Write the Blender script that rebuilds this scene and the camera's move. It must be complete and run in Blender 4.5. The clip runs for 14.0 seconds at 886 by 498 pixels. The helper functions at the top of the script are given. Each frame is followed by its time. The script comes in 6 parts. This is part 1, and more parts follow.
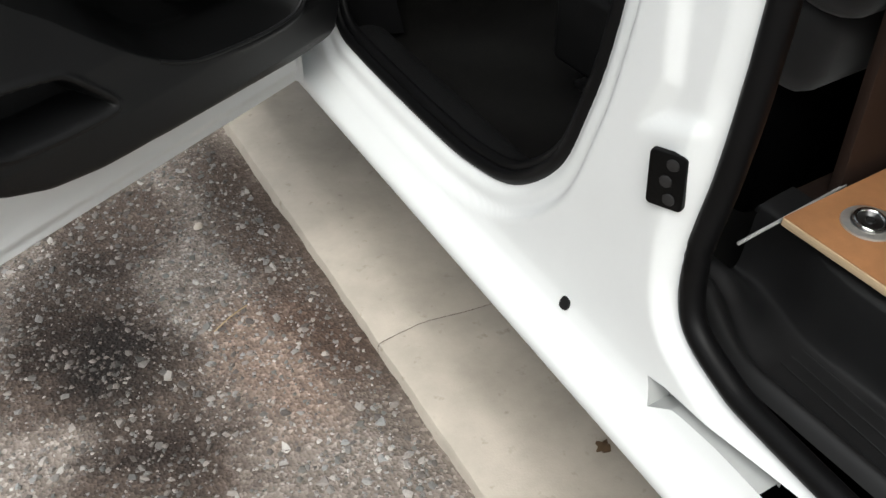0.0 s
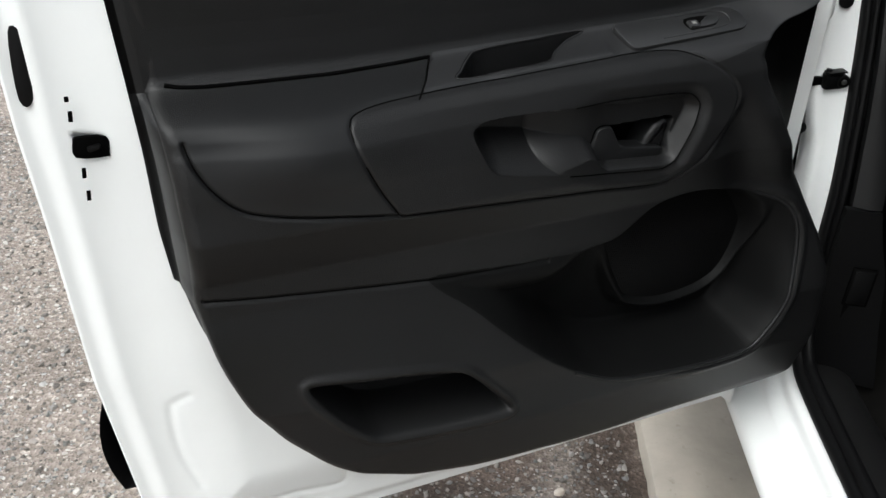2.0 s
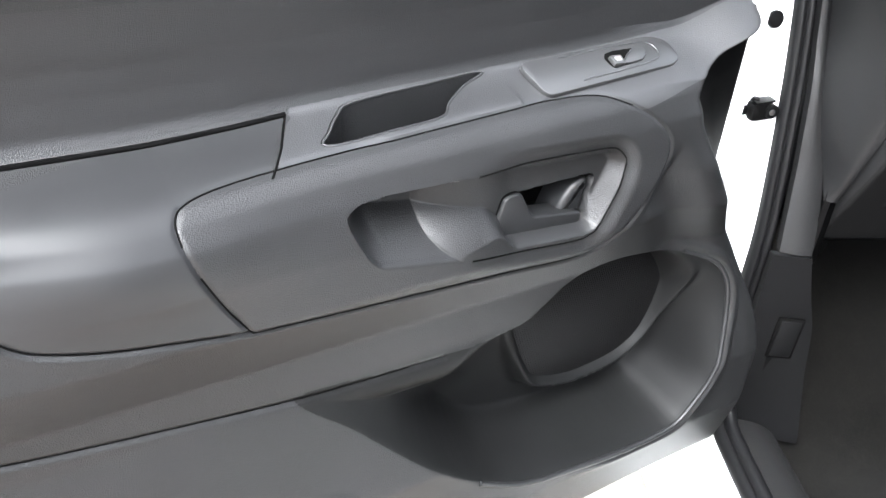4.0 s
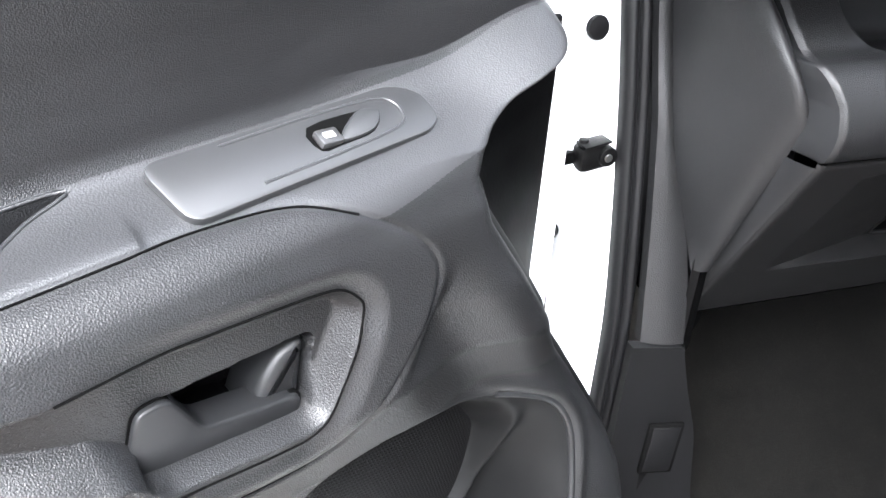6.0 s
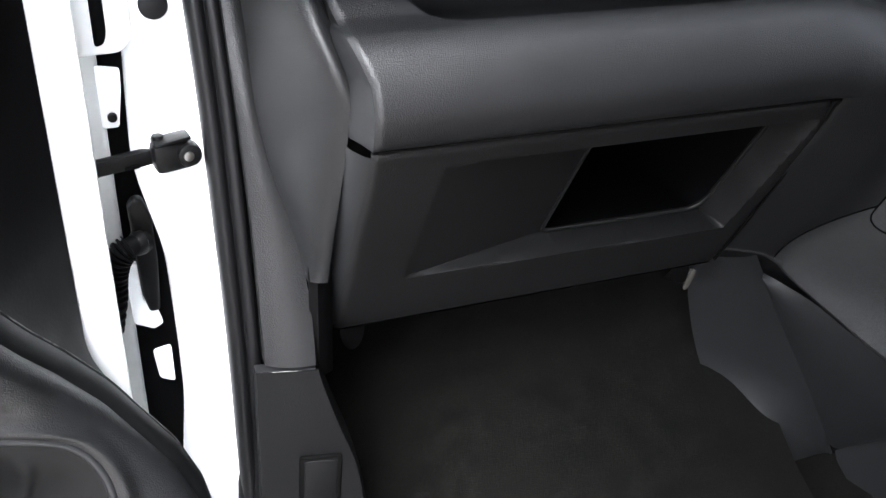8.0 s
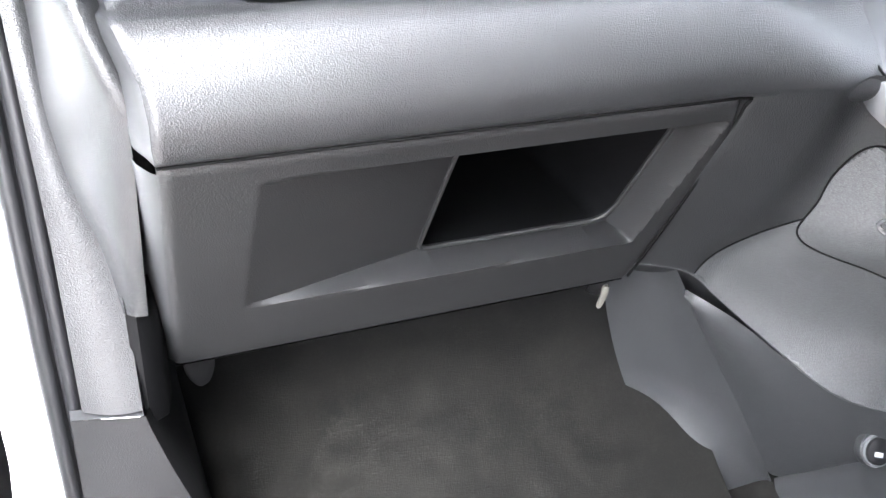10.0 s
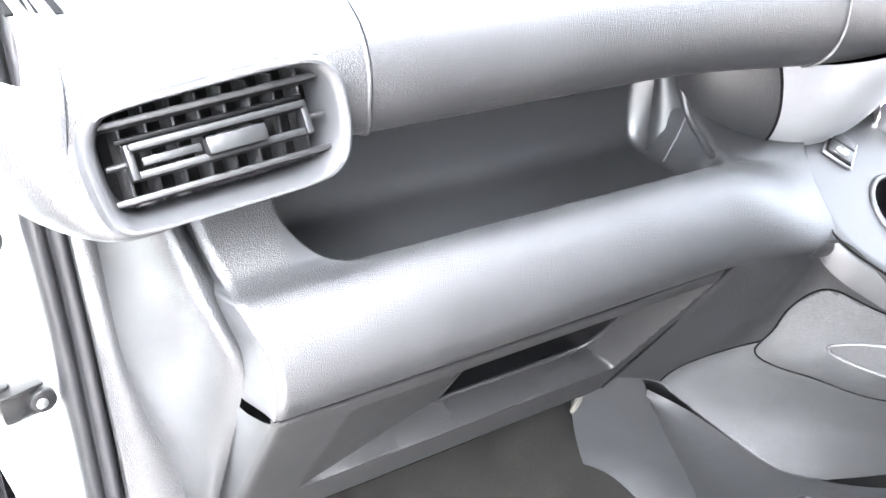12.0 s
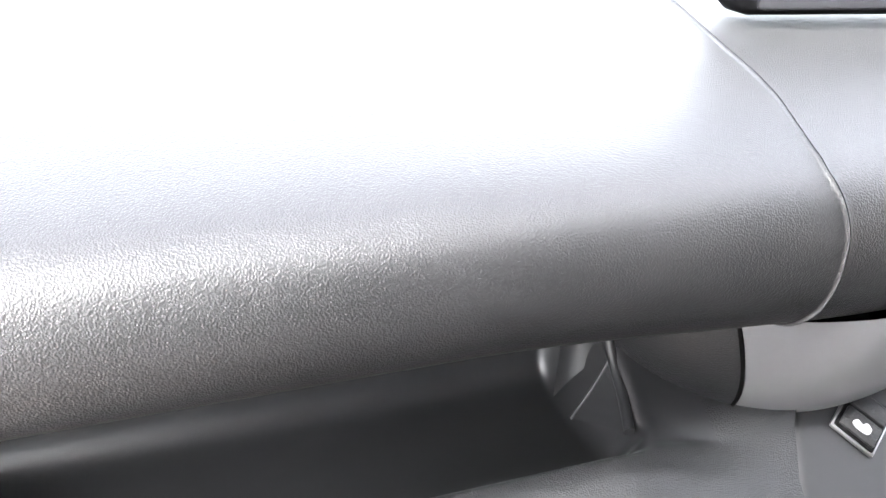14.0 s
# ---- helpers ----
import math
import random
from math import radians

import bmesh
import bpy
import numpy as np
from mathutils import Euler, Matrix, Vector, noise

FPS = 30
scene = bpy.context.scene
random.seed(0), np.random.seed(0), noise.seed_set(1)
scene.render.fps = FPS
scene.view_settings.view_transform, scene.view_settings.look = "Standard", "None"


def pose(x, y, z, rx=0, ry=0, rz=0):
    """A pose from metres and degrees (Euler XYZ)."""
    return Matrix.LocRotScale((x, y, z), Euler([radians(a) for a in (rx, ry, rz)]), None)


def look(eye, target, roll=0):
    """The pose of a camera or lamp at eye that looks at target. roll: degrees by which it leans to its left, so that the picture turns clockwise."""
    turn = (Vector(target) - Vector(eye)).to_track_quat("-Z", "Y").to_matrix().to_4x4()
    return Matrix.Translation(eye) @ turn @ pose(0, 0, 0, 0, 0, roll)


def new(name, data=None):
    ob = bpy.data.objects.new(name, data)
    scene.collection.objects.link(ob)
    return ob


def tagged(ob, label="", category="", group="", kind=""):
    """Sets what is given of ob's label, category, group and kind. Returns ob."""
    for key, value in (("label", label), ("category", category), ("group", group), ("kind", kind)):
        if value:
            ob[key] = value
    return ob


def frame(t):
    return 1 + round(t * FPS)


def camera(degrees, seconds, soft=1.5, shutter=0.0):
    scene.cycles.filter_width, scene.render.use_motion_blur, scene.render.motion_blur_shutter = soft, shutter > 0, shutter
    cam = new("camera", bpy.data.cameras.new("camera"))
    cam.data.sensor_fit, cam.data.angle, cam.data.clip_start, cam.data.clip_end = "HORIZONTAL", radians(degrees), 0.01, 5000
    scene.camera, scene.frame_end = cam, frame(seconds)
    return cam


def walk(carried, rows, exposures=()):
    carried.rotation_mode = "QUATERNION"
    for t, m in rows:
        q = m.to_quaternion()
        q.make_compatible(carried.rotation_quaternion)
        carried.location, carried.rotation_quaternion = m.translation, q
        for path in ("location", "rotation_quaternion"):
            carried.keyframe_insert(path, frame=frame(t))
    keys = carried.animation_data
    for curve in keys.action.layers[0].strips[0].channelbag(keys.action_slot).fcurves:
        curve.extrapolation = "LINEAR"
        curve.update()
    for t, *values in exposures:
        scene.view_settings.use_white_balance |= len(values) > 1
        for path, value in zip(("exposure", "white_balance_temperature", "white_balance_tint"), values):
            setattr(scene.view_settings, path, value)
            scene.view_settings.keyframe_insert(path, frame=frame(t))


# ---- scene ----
cam = camera(51.0, 14.0)
PATH = [
    (0, (-0.671, -1.675, 1.42), (0.134, -0.372, 0.133), -0.5),
    (0.5, (-0.647, -1.509, 1.422), (-0.151, -0.068, 0.126), 0.9),
    (1, (-0.637, -1.397, 1.454), (-0.431, 0.118, 0.164), 1.8),
    (1.5, (-0.618, -1.345, 1.473), (-0.536, 0.253, 0.273), 2.7),
    (2, (-0.592, -1.328, 1.488), (-0.515, 0.395, 0.476), 2.7),
    (2.2, (-0.581, -1.324, 1.487), (-0.506, 0.412, 0.498), 2.8),
    (4.3, (-0.581, -0.958, 1.465), (-0.165, 0.687, 0.405), 5.5),
    (4.5, (-0.57, -0.901, 1.437), (-0.116, 0.75, 0.404), 4.7),
    (5, (-0.497, -0.772, 1.41), (0.029, 0.848, 0.363), 4.5),
    (5.5, (-0.425, -0.693, 1.397), (0.135, 0.911, 0.342), 4.7),
    (6, (-0.342, -0.676, 1.391), (0.244, 0.92, 0.338), 4.1),
    (6.5, (-0.25, -0.677, 1.387), (0.378, 0.904, 0.335), 4.3),
    (7, (-0.179, -0.676, 1.371), (0.51, 0.889, 0.335), 4.4),
    (7.5, (-0.078, -0.681, 1.355), (0.607, 0.889, 0.324), 4.0),
    (8, (0.001, -0.691, 1.346), (0.673, 0.888, 0.319), 3.3),
    (8.2, (0.024, -0.695, 1.342), (0.696, 0.885, 0.316), 3.3),
    (10.3, (0.144, -0.604, 1.311), (0.866, 0.94, 0.264), 3.9),
    (10.5, (0.129, -0.597, 1.325), (0.88, 0.938, 0.286), 4.1),
    (11, (0.086, -0.591, 1.394), (0.88, 0.919, 0.349), 4.8),
    (11.5, (0.03, -0.571, 1.441), (0.933, 0.876, 0.396), 5.5),
    (12, (0.01, -0.532, 1.463), (1.005, 0.859, 0.426), 5.3),
    (12.5, (0.106, -0.447, 1.474), (1.137, 0.916, 0.435), 5.5),
    (13, (0.183, -0.353, 1.456), (1.28, 0.987, 0.455), 6.3),
    (13.5, (0.243, -0.377, 1.491), (1.1, 1.106, 0.458), 4.6),
    (14, (0.343, -0.4, 1.491), (1.013, 1.182, 0.465), 4.8),
]

EXPOSURES = [(0.0, 0.5, 6400, 6), (0.5, 0.42, 6400, 6), (1.0, 0.55, 6350, 6), (1.5, 0.76, 6300, 6), (2.2, 0.92, 6250, 6), (4.3, 4.06, 6050, 9), (5.5, 4.16, 6000, 10), (6.5, 3.99, 6000, 10), (8.2, 3.78, 6000, 10), (10.3, 6.53, 6000, 10), (11.5, 6.85, 6000, 10), (12.0, 6.72, 6000, 10), (12.5, 6.34, 6000, 10), (13.0, 5.73, 6000, 10), (14.0, 5.28, 6300, 11)]

# exposure follows the camera's own metering: darker out of doors, brighter inside
walk(cam, [(t, look(eye, target, roll)) for t, eye, target, roll in PATH], EXPOSURES)

# ---- light ----
world = bpy.data.worlds.new("overcast_sky")
scene.world = world
world.use_nodes = True
wn, wl = world.node_tree.nodes, world.node_tree.links
sky = wn.new("ShaderNodeTexSky")
sky.sky_type = "NISHITA"
sky.sun_disc = False
sky.sun_elevation = radians(55)
sky.sun_rotation = radians(219)
sky.air_density, sky.dust_density, sky.ozone_density = 1.0, 6.0, 0.6
pale = wn.new("ShaderNodeHueSaturation")
pale.inputs["Saturation"].default_value = 0.25
wl.new(sky.outputs[0], pale.inputs["Color"])
wl.new(pale.outputs[0], wn["Background"].inputs[0])
wn["Background"].inputs[1].default_value = 0.13
sun = new("sun", bpy.data.lights.new("sun", "SUN"))
sun.data.energy, sun.data.angle, sun.data.color = 1.0, radians(40), (1.0, 0.97, 0.93)
sun.matrix_world = look((0, 0, 0), (-math.sin(radians(219)) * 0.57, -math.cos(radians(219)) * 0.57, -0.82))


# ---- materials ----
def material(name, colour, rough=0.5, metal=0.0, grain=0.0, bump=0.0, vary=0.0, blotch=3.0, coat=0.0, kind="noise", stretch=None, sheen=0.0, spec=0.5):
    """A principled material with a fine relief (grain: cells a metre) and a broad variation of tone."""
    m = bpy.data.materials.new(name)
    m.use_nodes = True
    nt = m.node_tree
    n, l = nt.nodes, nt.links
    b = n["Principled BSDF"]
    b.inputs["Base Color"].default_value = (*colour, 1)
    b.inputs["Roughness"].default_value, b.inputs["Metallic"].default_value = rough, metal
    b.inputs["Coat Weight"].default_value, b.inputs["Coat Roughness"].default_value = coat, 0.06
    b.inputs["Sheen Weight"].default_value = sheen
    b.inputs["Specular IOR Level"].default_value = spec
    tc = n.new("ShaderNodeTexCoord")
    co = tc.outputs["Object"]
    if stretch:
        mp = n.new("ShaderNodeMapping")
        mp.inputs["Scale"].default_value = stretch
        l.new(co, mp.inputs[0])
        co = mp.outputs[0]
    if vary:
        t = n.new("ShaderNodeTexNoise")
        t.inputs["Scale"].default_value, t.inputs["Detail"].default_value, t.inputs["Roughness"].default_value = blotch, 8, 0.65
        l.new(co, t.inputs["Vector"])
        mix = n.new("ShaderNodeMixRGB")
        mix.blend_type = "MIX"
        mix.inputs[1].default_value = (*[c * (1 - vary) for c in colour], 1)
        mix.inputs[2].default_value = (*[min(1, c * (1 + vary)) for c in colour], 1)
        ramp = n.new("ShaderNodeMapRange")
        ramp.inputs[1].default_value, ramp.inputs[2].default_value = 0.3, 0.7
        l.new(t.outputs[0], ramp.inputs[0])
        l.new(ramp.outputs[0], mix.inputs[0])
        l.new(mix.outputs[0], b.inputs["Base Color"])
        rr = n.new("ShaderNodeMapRange")
        rr.inputs[3].default_value, rr.inputs[4].default_value = max(0, rough - 0.06), min(1, rough + 0.06)
        l.new(t.outputs[0], rr.inputs[0])
        l.new(rr.outputs[0], b.inputs["Roughness"])
    if bump:
        if kind == "cells":
            g = n.new("ShaderNodeTexVoronoi")
            g.feature = "SMOOTH_F1"
            g.inputs["Scale"].default_value, g.inputs["Smoothness"].default_value = grain, 0.6
            out = g.outputs["Distance"]
        else:
            g = n.new("ShaderNodeTexNoise")
            g.inputs["Scale"].default_value, g.inputs["Detail"].default_value = grain, 3
            out = g.outputs[0]
        wob = n.new("ShaderNodeTexNoise")
        wob.inputs["Scale"].default_value = grain * 0.5
        l.new(co, wob.inputs["Vector"])
        add = n.new("ShaderNodeVectorMath")
        add.operation = "MULTIPLY_ADD"
        add.inputs[1].default_value = (0.8 / grain,) * 3
        l.new(wob.outputs[1], add.inputs[0])
        l.new(co, add.inputs[2])
        l.new(add.outputs[0], g.inputs["Vector"])
        bp = n.new("ShaderNodeBump")
        bp.inputs["Strength"].default_value, bp.inputs["Distance"].default_value = bump, 0.4 / grain
        l.new(out, bp.inputs["Height"])
        l.new(bp.outputs[0], b.inputs["Normal"])
    return m


def speckle(m, scale, low, high, mid=0.5):
    """Fine light and dark flecks on a material's own colour."""
    n, l = m.node_tree.nodes, m.node_tree.links
    b = n["Principled BSDF"]
    was = b.inputs["Base Color"].links[0].from_socket
    t = n.new("ShaderNodeTexNoise")
    t.inputs["Scale"].default_value, t.inputs["Detail"].default_value, t.inputs["Roughness"].default_value = scale, 4, 0.7
    tc = n.new("ShaderNodeTexCoord")
    l.new(tc.outputs["Object"], t.inputs["Vector"])
    r = n.new("ShaderNodeValToRGB")
    r.color_ramp.elements[0].position, r.color_ramp.elements[0].color = mid - 0.14, (low, low, low, 1)
    r.color_ramp.elements[1].position, r.color_ramp.elements[1].color = mid + 0.14, (high, high, high * 0.97, 1)
    l.new(t.outputs[0], r.inputs[0])
    mx = n.new("ShaderNodeMixRGB")
    mx.blend_type = "MULTIPLY"
    mx.inputs[0].default_value = 1
    l.new(was, mx.inputs[1])
    l.new(r.outputs[0], mx.inputs[2])
    l.new(mx.outputs[0], b.inputs["Base Color"])


PAINT = material("white_car_paint", (0.71, 0.728, 0.73), 0.42, coat=0.2, vary=0.02, blotch=6)
# white paint greyed: the gaps' shade is in the colour; the roof shares it
PAINT_IN = material("white_paint_greyed_for_shade", (0.40, 0.41, 0.405), 0.5, vary=0.08, blotch=9)
PLASTIC = material("black_grained_plastic", (0.0047, 0.0048, 0.0051), 0.46, grain=900, bump=0.70, vary=0.15, blotch=14, kind="cells", spec=0.265)
PLASTIC_UP = material("black_leather_grain_plastic", (0.0056, 0.0057, 0.0061), 0.45, grain=1080, bump=0.78, vary=0.12, blotch=12, kind="cells", spec=0.296)
PLASTIC_FINE = material("fine_grained_dark_plastic", (0.0044, 0.0044, 0.0047), 0.50, grain=800, bump=0.8, vary=0.15, blotch=20, spec=0.203)
PLASTIC_SMOOTH = material("satin_dark_plastic", (0.0066, 0.0068, 0.0073), 0.45, grain=1300, bump=0.07, vary=0.12, blotch=15, spec=0.265)
# black plastic parts; in recesses this near-black also stands in for shade
PLASTIC_DARK = material("black_plastic_and_recess_shade", (0.0010, 0.0010, 0.0011), 0.5, grain=700, bump=0.2, vary=0.2, blotch=18, spec=0.047)
CONSOLE = material("speckled_grey_hard_plastic", (0.0172, 0.0175, 0.0184), 0.50, grain=900, bump=1.0, vary=0.30, blotch=420, kind="cells", spec=0.39)
RUBBER = material("black_rubber", (0.0023, 0.0023, 0.0026), 0.5, grain=300, bump=0.10, vary=0.2, blotch=15, spec=0.156)
CARPET = material("dusty_black_carpet", (0.0015, 0.0014, 0.0013), 0.95, grain=620, bump=0.8, vary=0.7, blotch=220, sheen=0.05, spec=0.023)
FABRIC = material("dark_seat_fabric", (0.0023, 0.0023, 0.0027), 0.9, grain=800, bump=0.6, vary=0.15, blotch=12, sheen=0.2, spec=0.39)
STEEL = material("bare_steel", (0.30, 0.30, 0.30), 0.3, 1.0, vary=0.15, blotch=60)
ZINC = material("pale_zinc_plate", (0.52, 0.50, 0.47), 0.38, 0.7, vary=0.12, blotch=60)
BOLT = material("dark_zinc_bolt", (0.035, 0.035, 0.036), 0.35, 0.6, vary=0.15, blotch=60)
BLACK_STEEL = material("black_coated_steel", (0.0016, 0.0016, 0.0017), 0.4, 0.0, grain=200, bump=0.15, vary=0.25, blotch=40, spec=0.125)
# trim plastic darkened so that the pocket's shade lies in the colour
POCKET_PLASTIC = material("pocket_plastic_darkened_for_shade", (0.0030, 0.0031, 0.0032), 0.55, grain=1000, bump=0.22, vary=0.2, blotch=20, spec=0.094)
ARM_PLASTIC = material("leather_grain_arm_plastic", (0.0059, 0.0060, 0.0064), 0.45, grain=880, bump=0.68, vary=0.12, blotch=12, kind="cells", spec=0.281)
# satin ledge plastic, its base raised to paint in light from above
LEDGE = material("satin_ledge_plastic_lightened_as_lit", (0.0113, 0.0115, 0.0123), 0.42, grain=820, bump=0.40, vary=0.12, blotch=15, kind="cells", spec=0.468)
PANEL = material("smooth_switch_panel_plastic", (0.0144, 0.0147, 0.0154), 0.36, grain=1300, bump=0.05, vary=0.08, blotch=15, spec=0.468)
VENT = material("satin_vent_plastic", (0.0021, 0.0022, 0.0024), 0.5, grain=1300, bump=0.07, vary=0.12, blotch=15, spec=0.085)
KICK = material("dull_black_kick_panel_plastic", (0.0024, 0.0024, 0.0026), 0.5, grain=800, bump=0.5, vary=0.15, blotch=20, spec=0.10)
STEP_PLASTIC = material("worn_black_step_plastic", (0.0085, 0.0085, 0.0090), 0.45, grain=700, bump=0.4, vary=0.2, blotch=16, spec=0.36)
FACET = material("speckled_tunnel_plastic", (0.0090, 0.0092, 0.0098), 0.5, grain=900, bump=0.8, vary=0.25, blotch=60, kind="cells", spec=0.24)
SHELF_PLASTIC = material("satin_shelf_plastic", (0.0066, 0.0068, 0.0073), 0.36, grain=1300, bump=0.10, vary=0.15, blotch=25, spec=0.31)
BOOT = material("matt_black_boot_rubber", (0.0009, 0.0009, 0.0010), 0.6, grain=300, bump=0.1, vary=0.2, blotch=20, spec=0.047)
SILVER = material("satin_silver_trim", (0.13, 0.13, 0.133), 0.30, 0.85, vary=0.05, blotch=30)
CHROME = material("polished_chrome", (0.8, 0.8, 0.8), 0.08, 1.0)
WHITE_MARK = material("white_printed_mark", (0.15, 0.15, 0.15), 0.5)
HOLE_DARK = material("dark_opening", (0.0015, 0.0015, 0.0015), 0.9, spec=0.02)
TAG = material("pale_foam_tag", (0.020, 0.018, 0.014), 0.8, grain=300, bump=0.3, vary=0.3, blotch=80)
PLY_EDGE = material("pale_plywood_edge", (0.62, 0.47, 0.30), 0.6, grain=150, bump=0.2, vary=0.2, blotch=30, stretch=(1, 1, 30))
PLY_TOP = material("brown_faced_plywood", (0.36, 0.17, 0.075), 0.42, grain=350, bump=0.15, vary=0.18, blotch=14)
PLY_DARK = material("dark_brown_lining_board", (0.017, 0.0080, 0.0048), 0.6, grain=200, bump=0.2, vary=0.25, blotch=6)
CONCRETE = material("weathered_concrete", (0.45, 0.405, 0.345), 0.85, grain=260, bump=0.35, vary=0.16, blotch=5)
STRAW = material("dry_straw", (0.45, 0.34, 0.18), 0.8)
LEAF_BROWN = material("brown_dead_leaf", (0.10, 0.06, 0.03), 0.8, grain=300, bump=0.4, vary=0.3, blotch=60)
GLASS = material("windscreen_glass", (1, 1, 1), 0.02)
GLASS.node_tree.nodes["Principled BSDF"].inputs["Transmission Weight"].default_value = 1.0
GLASS.node_tree.nodes["Principled BSDF"].inputs["IOR"].default_value = 1.02

speckle(CARPET, 420, 0.45, 1.9)
speckle(CARPET, 34, 0.55, 1.45)
speckle(CONSOLE, 620, 0.5, 1.7)
speckle(PLASTIC_FINE, 500, 0.65, 1.5)


def concrete_stains():
    """Broad dark streaks and small pits on the gutter slabs."""
    nt = CONCRETE.node_tree
    n, l = nt.nodes, nt.links
    b = n["Principled BSDF"]
    was = b.inputs["Base Color"].links[0].from_socket
    t = n.new("ShaderNodeTexNoise")
    t.inputs["Scale"].default_value, t.inputs["Detail"].default_value = 38, 6
    tc = n.new("ShaderNodeTexCoord")
    l.new(tc.outputs["Object"], t.inputs["Vector"])
    r = n.new("ShaderNodeValToRGB")
    r.color_ramp.elements[0].position, r.color_ramp.elements[0].color = 0.20, (0.62, 0.59, 0.55, 1)
    r.color_ramp.elements[1].position, r.color_ramp.elements[1].color = 0.37, (1, 1, 1, 1)
    l.new(t.outputs[0], r.inputs[0])
    mx = n.new("ShaderNodeMixRGB")
    mx.blend_type = "MULTIPLY"
    mx.inputs[0].default_value = 1
    l.new(was, mx.inputs[1])
    l.new(r.outputs[0], mx.inputs[2])
    # the dished inner half is dirtier than the crown
    sx = n.new("ShaderNodeSeparateXYZ")
    l.new(tc.outputs["Object"], sx.inputs[0])
    wob = n.new("ShaderNodeMath")
    wob.operation = "MULTIPLY_ADD"
    wob.inputs[1].default_value = 0.05
    l.new(t.outputs[0], wob.inputs[0])
    l.new(sx.outputs["X"], wob.inputs[2])
    dirt = n.new("ShaderNodeMapRange")
    dirt.inputs[1].default_value, dirt.inputs[2].default_value, dirt.inputs[3].default_value, dirt.inputs[4].default_value = 0.105, 0.150, 1.0, 0.91
    l.new(wob.outputs[0], dirt.inputs[0])
    dm = n.new("ShaderNodeMixRGB")
    dm.blend_type = "MULTIPLY"
    dm.inputs[0].default_value = 1
    l.new(mx.outputs[0], dm.inputs[1])
    l.new(dirt.outputs[0], dm.inputs[2])
    l.new(dm.outputs[0], b.inputs["Base Color"])


concrete_stains()


def damp(n, l, tc, last, power, warm=1.0):
    """Damp stains over a colour: soft ellipses with ragged edges."""
    wob = n.new("ShaderNodeTexNoise")
    wob.inputs["Scale"].default_value, wob.inputs["Detail"].default_value, wob.inputs["Roughness"].default_value = 6, 12, 0.85
    l.new(tc.outputs["Object"], wob.inputs["Vector"])
    off = n.new("ShaderNodeVectorMath")
    off.operation = "MULTIPLY_ADD"
    off.inputs[1].default_value = (0.44, 0.44, 0)
    l.new(wob.outputs[1], off.inputs[0])
    l.new(tc.outputs["Object"], off.inputs[2])
    for cx, cy, rx, ry, tone in STAINS:
        dark = tone ** power
        sub = n.new("ShaderNodeVectorMath")
        sub.operation = "SUBTRACT"
        sub.inputs[1].default_value = (cx + 0.22, cy + 0.22, 0)
        l.new(off.outputs[0], sub.inputs[0])
        sc = n.new("ShaderNodeVectorMath")
        sc.operation = "MULTIPLY"
        sc.inputs[1].default_value = (1 / rx, 1 / ry, 0)
        l.new(sub.outputs[0], sc.inputs[0])
        ln = n.new("ShaderNodeVectorMath")
        ln.operation = "LENGTH"
        l.new(sc.outputs[0], ln.inputs[0])
        mr = n.new("ShaderNodeMapRange")
        mr.inputs[1].default_value, mr.inputs[2].default_value = 0.62, 1.10
        l.new(ln.outputs["Value"], mr.inputs[0])
        mx = n.new("ShaderNodeMixRGB")
        mx.blend_type = "MULTIPLY"
        mx.inputs[0].default_value = 1
        l.new(last, mx.inputs[1])
        tint = n.new("ShaderNodeMixRGB")
        tint.inputs[1].default_value, tint.inputs[2].default_value = (dark * (1 + 0.10 * warm), dark * (1 - 0.08 * warm), dark * (1 - 0.17 * warm), 1), (1, 1, 1, 1)
        l.new(mr.outputs[0], tint.inputs[0])
        l.new(tint.outputs[0], mx.inputs[2])
        last = mx.outputs[0]
    return last


